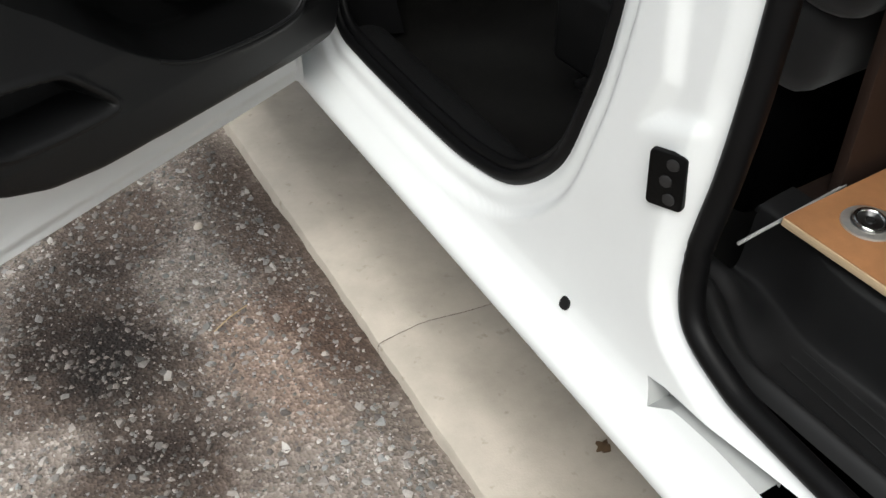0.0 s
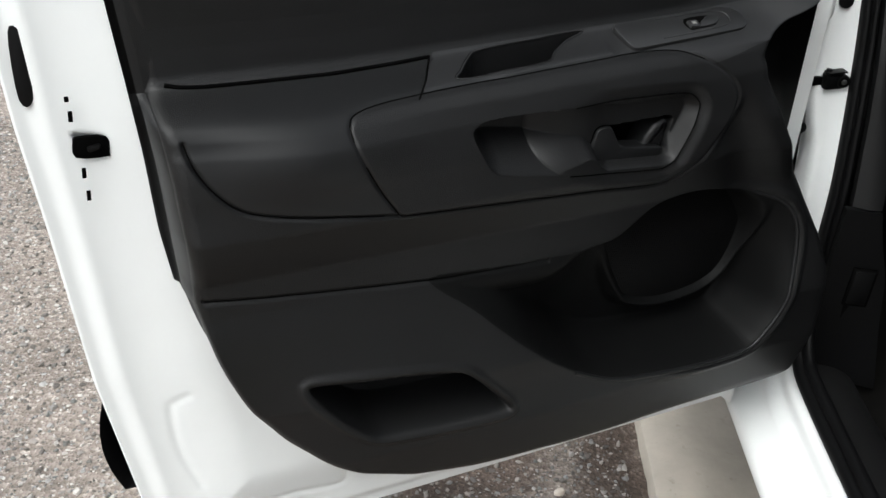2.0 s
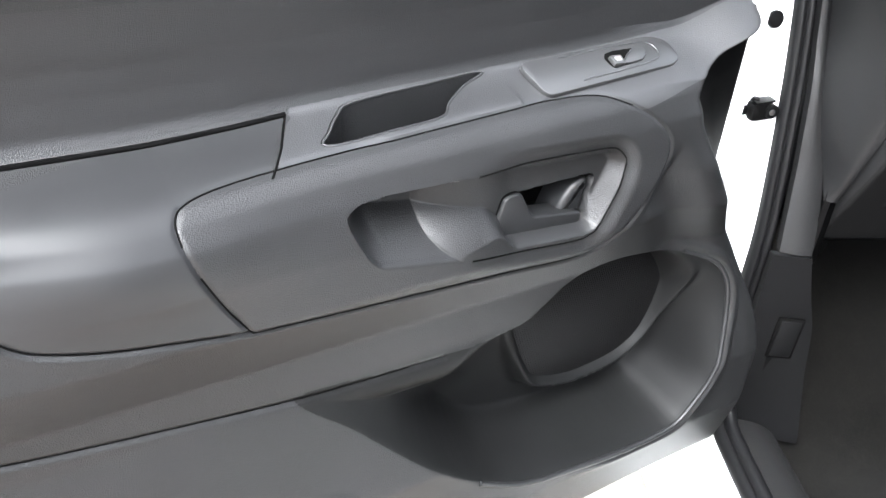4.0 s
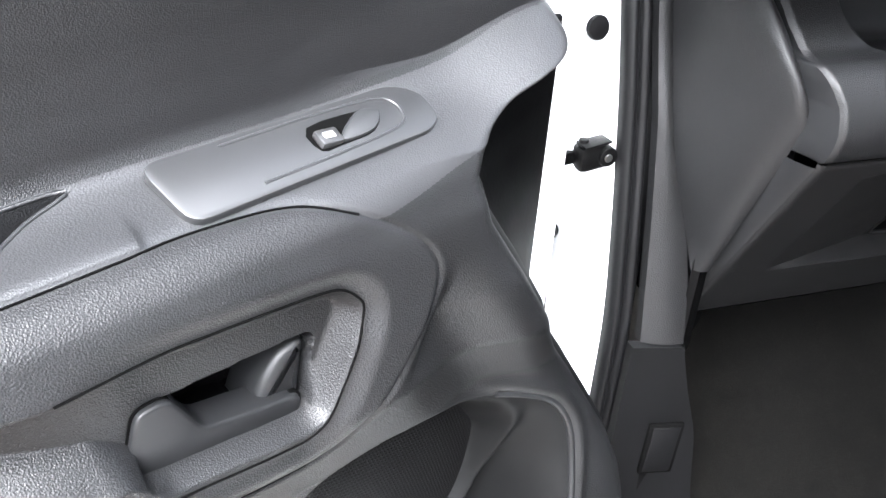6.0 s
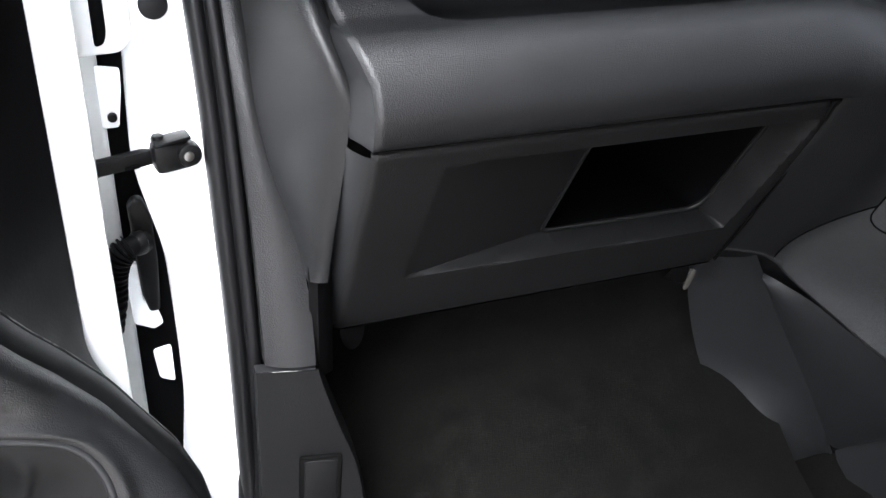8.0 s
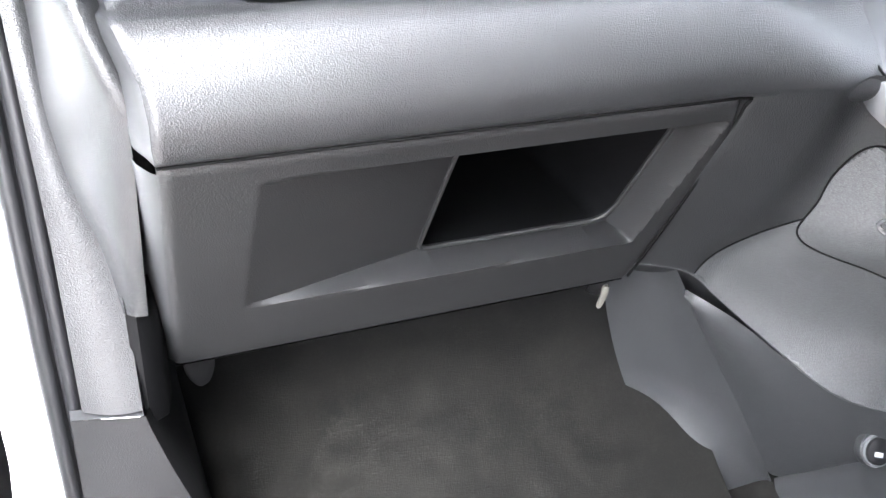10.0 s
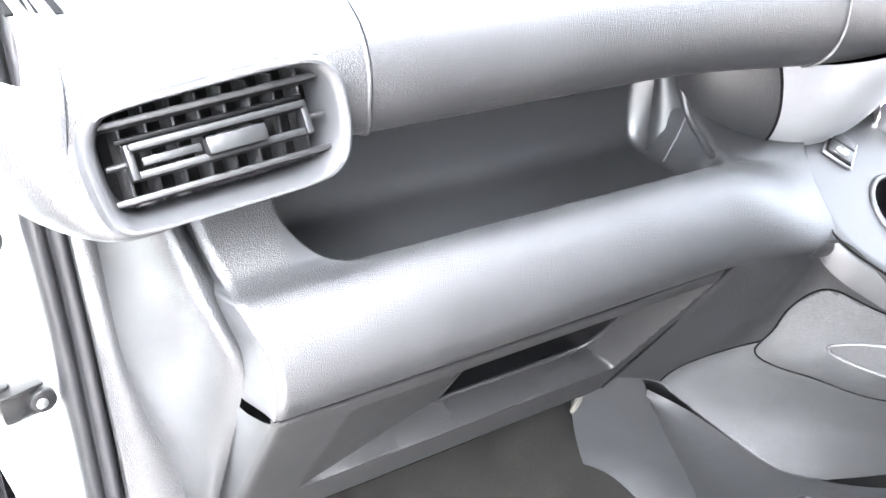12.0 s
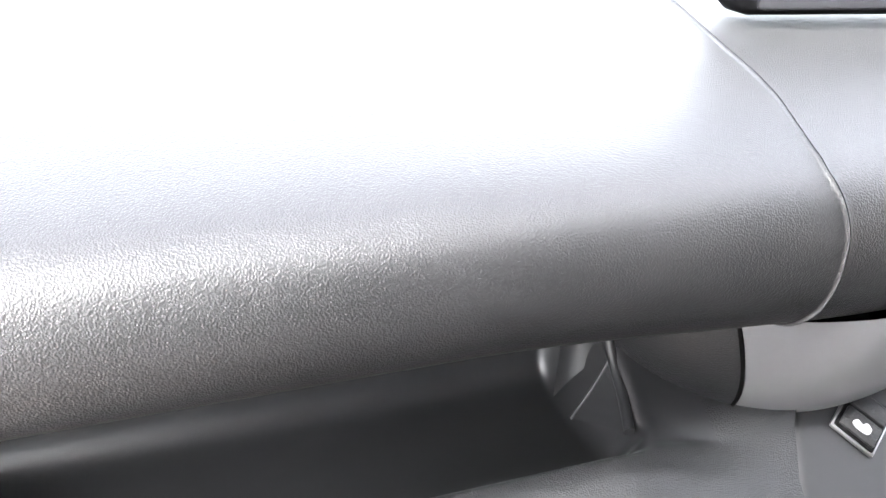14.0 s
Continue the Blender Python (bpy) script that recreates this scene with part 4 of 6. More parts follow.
def trim_depth(S, Z, sb, sf, low):
    """How far the trim stands out from the door."""
    # the ledge climbs towards the hinge
    up = np.clip(0.0205 - S * 0.048, -0.016, 0.02) * step(Z, 1.05, 1.10)
    n = smooth_table(FACE, Z - up, 0.007)
    # the front end falls away to the tip, and the belly is fullest in the middle
    n = n + (np.clip(0.106 - 1.7 * (Z - 1.134 - 0.022 * step(S, 0.20, 0.08)), 0.040, 0.108) - n) * step(S, 0.30, 0.12) * step(Z, 1.10, 1.14) * (1 - step(Z, 1.19, 1.27))
    n += 0.020 * np.exp(-((S - 0.52) / 0.22) ** 2) * (1 - step(Z, 0.58, 0.72))
    n -= 0.05 * step(S, 0.76, 0.93) * (1 - step(Z, 0.62, 0.88))
    n -= 0.016 * step(S, 0.80, 0.96) * step(Z, 0.95, 1.05) * (1 - step(Z, 1.08, 1.13))
    # bowed pad behind the armrest, swelling up to the ledge
    n += 0.014 * np.exp(-((S - 0.80) / 0.11) ** 2 - ((Z - 1.075) / 0.04) ** 2)
    # hollow and ridge along the hinge-side rim
    low_part = step(Z, 0.70, 0.80) * (1 - step(Z, 1.03, 1.10))
    n += low_part * (0.006 * np.exp(-(((S - sf - 0.028) / 0.024) ** 2)) - 0.013 * np.exp(-(((S - sf - 0.088) / 0.036) ** 2)) * step(inside(ARM, S, Z), -0.002, 0.016) * step(Z, 0.80, 0.98))
    dp = inside(POCKET, S, Z)
    # the pocket: crisp lip over the speaker, long soft walls elsewhere
    over = step(S, 0.12, 0.20) * (1 - step(S, 0.42, 0.50)) * step(Z, 0.80, 0.85)
    floor = 0.052 + 0.066 * step(Z, 0.74, 0.90) * step(S, 0.40, 0.50) + 0.026 * step(Z, 0.74, 0.90) * (1 - step(S, 0.40, 0.50))
    ds = inside(SPEAKER, S, Z)
    floor = floor + (0.070 - floor) * (1 - step(ds, 0.004, 0.018))
    floor += 0.020 * np.exp(-((ds - 0.011) / 0.0080) ** 2) * (1 - step(S + 0.55 * (Z - 0.80), 0.30, 0.40))
    wide = (0.034 + 0.046 * step(Z, 0.70, 0.88)) * (1 - over) + 0.012 * over
    n = n + (np.minimum(floor, n) - n) * (1 - step(dp, -wide, 0.0))
    n += 0.006 * np.exp(-((dp - 0.008) / 0.007) ** 2) * step(0.34 - S, 0.0, 0.1) * (1 - over)
    # pull recess: a soft chamfer, a deep pocket at the rear and a swelling bowl round the lever
    dc = inside(CUP, S, Z)
    n -= 0.007 * (1 - step(dc, 0.0, 0.017)) * step(0.50 - S, 0.0, 0.09)
    sill = np.interp(S, [0.343, 0.467, 0.522, 0.58, 0.62], [0.988, 0.998, 1.007, 1.016, 1.020])
    slope = np.maximum(0.084, 0.137 - (1.25 + 1.2 * step(0.47 - S, 0.0, 0.05)) * (Z - sill))
    r = np.hypot(np.clip(S - 0.445, 0, 1), 1.9 * np.clip(1.040 - Z, 0, 1) * step(S, 0.44, 0.48))
    bowl = slope + 0.026 * np.clip(1 - (r / 0.089) ** 2, 0, 1) ** 0.75
    bowl = bowl + (np.minimum(bowl, np.maximum(slope, 0.108)) - bowl) * step(0.46 - S, 0.0, 0.03)
    wall = np.clip(-dc / (0.006 + 0.006 * step(0.46 - S, 0.0, 0.06)), 0, 1)
    wall = np.minimum(wall, step(0.626 - S - 0.5 * (np.hypot(np.clip(1.070 - Z, 0, 1), 0.02) - 0.02), 0.0, 0.036))
    n = n + (np.minimum(bowl, n) - n) * (1 - (1 - wall) ** 1.35)
    n = n + (np.minimum(0.066, n) - n) * (1 - step(inside(HANDLE, S, Z), -0.002, 0.001))
    dt = inside(TRAY, S, Z)
    n = n + (np.minimum(0.075, n) - n) * (1 - step(dt, -0.012, 0.0))
    n += 0.004 * np.exp(-((dt - 0.006) / 0.005) ** 2)
    # joints
    groove = lambda d, w, k: k * np.exp(-((d / w) ** 2))
    n -= groove(inside(ARM, S, Z), 0.0024, 0.0022)
    n -= groove(along(PAD_LINE[36:], S, Z), 0.0026, 0.0035)
    n -= groove(along(LOW_SEAM, S, Z), 0.0026, 0.0035)
    n += 0.006 * np.exp(-((along([(0.42, 1.1335), (0.50, 1.1290), (0.61, 1.122)], S, Z) / 0.004) ** 2)) * (1 - step(S, 0.555, 0.605))
    # rounded outer rim
    r = 0.016
    for d in (sb - S, S - sf, (Z - low) * 0.8):
        k = np.clip(r - d, 0, r)
        n -= r - np.sqrt(np.maximum(r * r - k * k, 0))
    n = np.maximum(n, 0.034)
    return n, (dp, ds, dc, dt)


def dense(count, a, b, times):
    """Steps from 0 to 1, closer together between a and b."""
    x = np.linspace(0, 1, 3000)
    w = np.cumsum(1 + (times - 1) * step(x, a - 0.04, a) * (1 - step(x, b, b + 0.04)) + 0.5 * step(x, 0.9, 1.0))
    return np.interp(np.linspace(w[0], w[-1], count), w, x)


def build_trim():
    nu, nv = 720, 620
    u = dense(nu, 0.33, 0.66, 1.7)
    low = smooth_table(Z_LOW, 0.945 * u, 0.02)
    v = dense(nv, 0.36, 0.52, 1.8)
    mid = np.maximum(1.10, low + 0.1)[:, None]
    Z = np.where(v < 0.5, low[:, None] + (mid - low[:, None]) * v / 0.5, np.where(v < 0.85, mid + (1.205 - mid) * (v - 0.5) / 0.35, 1.205 + 0.13 * (v - 0.85) / 0.15))
    sb, sf = smooth_table(S_BACK, Z, 0.03), smooth_table(S_FRONT, Z, 0.008)
    S = sf + (sb - sf) * u[:, None]
    N, (dp, ds, dc, dt) = trim_depth(S, Z, sb, sf, low[:, None])
    f = lambda a: 0.25 * (a[1:, 1:] + a[:-1, 1:] + a[1:, :-1] + a[:-1, :-1])
    arm, under = f(inside(ARM, S, Z)) < 0, f(Z) < np.interp(f(S), LOW_SEAM[::-1, 0], LOW_SEAM[::-1, 1])
    pad_poly = np.concatenate([PAD_LINE, [(0.742, 1.035), (0.758, 1.075), (0.722, 1.108)]])
    well = (f(inside(GRAB, S, N)) < 0) & (f(Z) > 1.095) & (f(Z) < 1.175)
    pad = (f(inside(pad_poly, S, Z)) < 0) & ~arm
    pocket = (f(dp) < -0.002) & ~arm
    top = (f(Z) > 1.1) & ((f(N) < 0.040) | ((f(S) < 0.17) & (f(Z) > 1.12))) & ~arm & ~pad & ~well
    bar = (f(S) > 0.425) & (f(S) < 0.640) & (f(Z) > 1.113) & (f(N) > 0.083 - 0.10 * np.clip(0.50 - f(S), 0, 1)) & ~arm & ~well & ~pad
    top &= ~bar
    k = step(f(S), 0.30, 0.12)
    crease = (1.151 + np.clip(0.0205 - f(S) * 0.048, -0.016, 0.02)) * (1 - k) + (1.171 + 0.022 * step(f(S), 0.20, 0.08)) * k
    ledge = (f(Z) > 1.112 + 0.026 * step(f(S), 0.32, 0.14)) & (f(Z) < crease) & (f(S) < 0.639 + 0.62 * (f(N) - 0.044)) & ~arm & ~pad & ~well & ~bar
    top &= ~ledge
    P = np.stack([S, N, Z], -1)
    surface("lower_trim", P, PLASTIC, door, "black grained lower door trim with a bottle tray", keep=under & ~pocket & ~pad & ~arm)
    hole = f(inside(HANDLE, S, Z)) < -0.0005
    surface("armrest_panel", P, ARM_PLASTIC, door, "grained armrest panel with a pull recess swelling round the release lever", keep=arm & ~hole)
    # opening darker than the trim: shade painted into the colour
    surface("lever_opening", P, PLASTIC_DARK, door, "opening behind the release lever, blackened as shade", keep=hole)
    surface("elbow_pad", P, PLASTIC_SMOOTH, door, "smooth padded elbow rest", keep=pad)
    surface("map_pocket", P, POCKET_PLASTIC, door, "deep map pocket, darkened in colour for shade", keep=pocket)
    surface("upper_trim", P, PLASTIC_UP, door, "leather-grained upper door trim", keep=top)
    surface("middle_trim", P, PLASTIC, door, "black grained middle door trim", keep=~under & ~arm & ~pad & ~top & ~well & ~pocket & ~bar & ~ledge)
    # ledge and bar are paler than the trim: top light put into colour
    surface("ledge", P, LEDGE, door, "satin ledge along the top of the armrest", keep=ledge)
    surface("grab_bar", P, LEDGE, door, "smooth satin bar in front of the grab well", keep=bar)
    # turned-in edges down to the metal
    turn_back = lambda rows: np.stack([np.stack([sb[-1] + a * (0.25 + 0.75 * step(Z[-1], 0.83, 0.98)), N[-1] * b + 0.030 * (1 - b), Z[-1]], -1) for a, b in rows], 0)
    surface("latch_side_edge", turn_back(((0.0, 1.0), (0.003, 0.9), (0.007, 0.6), (0.0085, 0.45), (0.008, 0.40))), PLASTIC_SMOOTH, door, "smooth rear edge of the trim")
    surface("trim_gap", turn_back(((0.008, 0.40), (0.009, 0.25), (0.014, 0.16), (0.0165, 0.12), (0.017, 0.0))), PLASTIC_DARK, door, "dark gap between trim and metal")
    # turned flange at the hinge side, a thin lip, then the dark return down to the metal
    turn = lambda rows: np.stack([np.stack([sf[0] + p, N[0] - q, Z[0]], -1) for p, q in rows], 0)
    surface("hinge_side_flange", turn(((0.0, 0.0), (-0.003, 0.002), (-0.009, 0.007), (-0.015, 0.018), (-0.0145, 0.024))), POCKET_PLASTIC, door, "turned flange of the trim")
    end_s, end_n = np.minimum(0.042, sf[0] - 0.009), np.minimum(0.031, N[0] - 0.03)
    fr = np.stack([np.stack([(sf[0] - 0.0145) * (1 - a) + end_s * a, (N[0] - 0.024) * (1 - b) + end_n * b, Z[0]], -1) for a, b in ((0.0, 0.0), (0.02, 0.03), (0.10, 0.2), (0.5, 0.62), (1.0, 1.0))], 0)
    lip = slice(*np.searchsorted(v, (0.150, 0.805)))
    tube("flange_lip", np.c_[sf[0] - 0.0150, N[0] - 0.0225, Z[0]][lip], 0.0016, PLASTIC_SMOOTH, door, sides=6)
    surface("hinge_side_edge", fr, BOOT, door, "smooth dark return of the trim towards the hinges")
    bo = np.stack([np.stack([S[:, 0] + 0.006 * b * step(u, 0.6, 0.9), N[:, 0] * (1 - b) + 0.012 * b, Z[:, 0] + 0.006 * math.sin(3.14 * b) - 0.035 * b * (1 - step(u, 0.55, 0.85))], -1) for b in (0.0, 0.1, 0.3, 0.6, 1.0)], 0)
    surface("bottom_edge", bo, PLASTIC_DARK, door)
    # grab well sunk into the ledge
    zs = np.linspace(1.09, 1.18, 400)

    def on_ledge(s, n):
        d, _ = trim_depth(np.full(400, s), zs, 0.97, 0.0, 0.5)
        return float(np.interp(-n, -np.minimum.accumulate(d), zs))

    g = np.array(GRAB)
    c = g.mean(0)
    zr = np.array([on_ledge(a, b) for a, b in g])
    rows = []
    for k, h in ((1.03, 0.0012), (1.0, -0.001), (0.97, -0.010), (0.90, -0.05), (0.82, -0.055), (0.0, -0.055)):
        q = c + (g - c) * k
        q[:, 0] += 0.25 * h * (g[:, 0] < 0.52)
        rows.append(np.c_[q, np.minimum(zr, 1.125) + h if h < -0.02 else zr + h])
    rows = np.array(rows)
    surface("grab_well", np.concatenate([rows, rows[:, :1]], 1), PLASTIC, door, "dark grab well sunk in the ledge")
    tube("well_rim", np.c_[g, zr - 0.0002], 0.0013, LEDGE, door, "fine rounded edge of the grab well", sides=8, closed=True)
    # dark joints between the mouldings
    for pts, shut in ((ARM[:40], False), (ARM[60:], False), (CUP[20:75], False), (PAD_LINE[36:], False), (LOW_SEAM, False)):
        q = np.array(pts)
        if not shut:
            q = curve(q[::4], 8)
        d, _ = trim_depth(q[:, 0], q[:, 1], np.full(len(q), 0.99), smooth_table(S_FRONT, q[:, 1], 0.008), np.full(len(q), 0.5))
        tube("moulding_joint", np.c_[q[:, 0], d + 0.0004, q[:, 1]], 0.0008, HOLE_DARK, door, "thin dark joint", sides=6, closed=shut)
    # rolled rim of the map pocket
    q = curve([(0.459, 0.709), (0.399, 0.682), (0.32, 0.669), (0.22, 0.662), (0.150, 0.668), (0.118, 0.698), (0.098, 0.735), (0.085, 0.795), (0.083, 0.841), (0.093, 0.873), (0.115, 0.894), (0.158, 0.912)], 10)
    d, _ = trim_depth(q[:, 0], q[:, 1], np.full(len(q), 0.99), smooth_table(S_FRONT, q[:, 1], 0.008), smooth_table(Z_LOW, q[:, 0], 0.02))
    tube("pocket_rim", np.c_[q[:, 0], d - 0.0008, q[:, 1]], 0.0034, PLASTIC_SMOOTH, door, "smooth rolled pocket rim", sides=8)
    # dark joints on the ledge
    line = [(a, b, on_ledge(a, b) + 0.0003) for a, b in curve([(0.679, 0.103), (0.662, 0.080), (0.650, 0.058), (0.642, 0.044)], 6)]
    tube("pad_joint", line, 0.0011, HOLE_DARK, door, sides=6)
    line = [(a, b, on_ledge(a, b) + 0.0006) for a, b in curve([(0.940, 0.040), (0.90, 0.045), (0.80, 0.047), (0.70, 0.046), (0.642, 0.044)], 6)]
    tube("pad_joint", line, 0.0024, HOLE_DARK, door, "dark joint above the elbow pad", sides=6)


def on_door(s, n, z, tilt=0.0, spin=0.0):
    """A pose on the trim whose x runs along the door towards the hinge, y up, z out of the trim."""
    return axes((s, n, z), (-math.cos(radians(spin)), 0, math.sin(radians(spin))), (math.sin(radians(spin)) , math.sin(radians(tilt)), math.cos(radians(spin))))


def build_fittings():
    # release lever in its opening
    m = on_door(0.39, 0.100, 1.018, 0)
    flat = lambda pts: [(0.39 - s, z - 1.018) for s, z in pts]
    lever = rounded(flat([(0.4565, 0.9985), (0.3425, 0.9905), (0.3395, 1.0095), (0.4055, 1.0175), (0.4245, 1.0490), (0.4435, 1.0470)]), 0.007)
    part("release_lever", prism(lever, 0.024, 0.0026, m @ pose(0, 0, -0.010), 3), PLASTIC_SMOOTH, door, "satin black release lever")
    mid = lever.mean(0)
    part("lever_gap", prism(mid + (lever - mid) * 1.035, 0.010, 0, m @ pose(0, 0, -0.0002)), HOLE_DARK, door, "thin dark gap round the lever")
    # rounded finger scoop behind the lever
    scoop = rounded(flat([(0.3715, 0.998), (0.362, 1.023), (0.350, 1.038), (0.337, 1.0435), (0.331, 1.0425), (0.3365, 0.998)]), 0.006)
    part("finger_scoop", prism(scoop, 0.034, 0.007, m @ pose(0, 0, -0.028), 4), PLASTIC_SMOOTH, door, "smooth rounded finger scoop")
    # window switch on the ledge, which leans by some twenty degrees
    ms = axes((0.29, 0.066, 1.1455), (-1, 0, 0.05), (0, -0.915, 0.40))
    pts = rounded([(-0.108, 0.0238), (0.066, 0.0245), (0.0835, 0.012), (0.0825, -0.012), (0.070, -0.0195), (-0.100, -0.0240)], 0.012)
    plate = part("switch_panel", prism(pts, 0.006, 0.0016, ms @ pose(0, 0, -0.001), 2), PANEL, door, "smooth grey-black switch panel")
    ridge = curve([(-0.060, 0.0190), (-0.010, 0.0193), (0.0233, 0.0188), (0.048, 0.0172), (0.0590, 0.0118), (0.0605, 0.0005), (0.051, -0.0092), (0.007, -0.013), (-0.050, -0.0150)], 6)
    q = np.c_[ridge, np.full(len(ridge), 0.0048)]
    M = np.array(ms)
    tube("switch_surround", q @ M[:3, :3].T + M[:3, 3], 0.0011, PANEL, plate, "low ridge round the switch", sides=8)
    part("switch_well", prism(curve([(-0.0062, -0.0074), (0.009, -0.0082), (0.034, -0.0064), (0.046, 0.0066), (0.034, 0.0115), (-0.0052, 0.0115)], 3, True), 0.001, 0, ms @ pose(0, 0, 0.0045)), HOLE_DARK, plate)
    sw = part("window_switch", block((0.0165, 0.0125, 0.006), 0.0018, ms @ pose(0.0022, -0.0012, 0.0062, 0, 8)), material("grey_switch_plastic", (0.020, 0.020, 0.0205), 0.35, vary=0.05), plate, "pale grey window switch")
    part("switch_mark", block((0.008, 0.005, 0.001), 0.0002, ms @ pose(0.0022, -0.0012, 0.0094, 0, 8)), WHITE_MARK, sw)
    part("switch_ramp", prism(curve([(0.0115, -0.0072), (0.034, -0.0058), (0.0455, 0.0062), (0.034, 0.0112), (0.022, 0.006), (0.0125, -0.001)], 4, True), 0.0035, 0.0014, ms @ pose(0, 0, 0.0042)), PANEL, plate)
    # speaker grille: a dished sheet with rows of holes
    g = np.array(SPEAKER)
    c = g.mean(0)
    rings = [np.c_[(c + (g - c) * k)[:, 0], np.full(len(g), 0.0735 + 0.010 * (1 - k * k)), (c + (g - c) * k)[:, 1]] for k in (0.001, 0.3, 0.6, 0.85, 1.0)]
    v = np.array(rings)
    v = np.concatenate([v, v[:, :1]], 1)
    surface("speaker_grille", v, GRILLE, door, "black perforated speaker grille")


def grille_material():
    """Black sheet with a regular field of small round holes."""
    m = material("perforated_black_sheet", (0.0024, 0.0024, 0.0026), 0.5, spec=0.06)
    n, l = m.node_tree.nodes, m.node_tree.links
    tc = n.new("ShaderNodeTexCoord")
    mp = n.new("ShaderNodeMapping")
    mp.inputs["Scale"].default_value = (1 / 0.0034,) * 3
    mp.inputs["Rotation"].default_value = (0, radians(8), 0)
    l.new(tc.outputs["Object"], mp.inputs[0])
    sx = n.new("ShaderNodeSeparateXYZ")
    l.new(mp.outputs[0], sx.inputs[0])
    half = []
    for shift in (0.0, 0.5):
        sq = []
        for ax, k in (("X", 1.0), ("Z", 0.577)):
            a = n.new("ShaderNodeMath")
            a.operation = "MULTIPLY_ADD"
            a.inputs[1].default_value, a.inputs[2].default_value = k, shift
            l.new(sx.outputs[ax], a.inputs[0])
            b = n.new("ShaderNodeMath")
            b.operation = "FRACT"
            l.new(a.outputs[0], b.inputs[0])
            c = n.new("ShaderNodeMath")
            c.operation = "SUBTRACT"
            c.inputs[1].default_value = 0.5
            l.new(b.outputs[0], c.inputs[0])
            d = n.new("ShaderNodeMath")
            d.operation = "DIVIDE"
            d.inputs[1].default_value = k
            l.new(c.outputs[0], d.inputs[0])
            e = n.new("ShaderNodeMath")
            e.operation = "POWER"
            e.inputs[1].default_value = 2
            l.new(d.outputs[0], e.inputs[0])
            sq.append(e)
        s = n.new("ShaderNodeMath")
        s.operation = "ADD"
        l.new(sq[0].outputs[0], s.inputs[0])
        l.new(sq[1].outputs[0], s.inputs[1])
        half.append(s)
    mn = n.new("ShaderNodeMath")
    mn.operation = "MINIMUM"
    l.new(half[0].outputs[0], mn.inputs[0])
    l.new(half[1].outputs[0], mn.inputs[1])
    mr = n.new("ShaderNodeMapRange")
    mr.inputs[1].default_value, mr.inputs[2].default_value = 0.09, 0.15
    l.new(mn.outputs[0], mr.inputs[0])
    mix = n.new("ShaderNodeMixRGB")
    mix.inputs[1].default_value, mix.inputs[2].default_value = (0.0003, 0.0003, 0.0003, 1), (0.0050, 0.0050, 0.0053, 1)
    l.new(mr.outputs[0], mix.inputs[0])
    b = n["Principled BSDF"]
    l.new(mix.outputs[0], b.inputs["Base Color"])
    bp = n.new("ShaderNodeBump")
    bp.inputs["Strength"].default_value, bp.inputs["Distance"].default_value = 0.8, 0.001
    l.new(mr.outputs[0], bp.inputs["Height"])
    l.new(bp.outputs[0], b.inputs["Normal"])
    return m


GRILLE = grille_material()


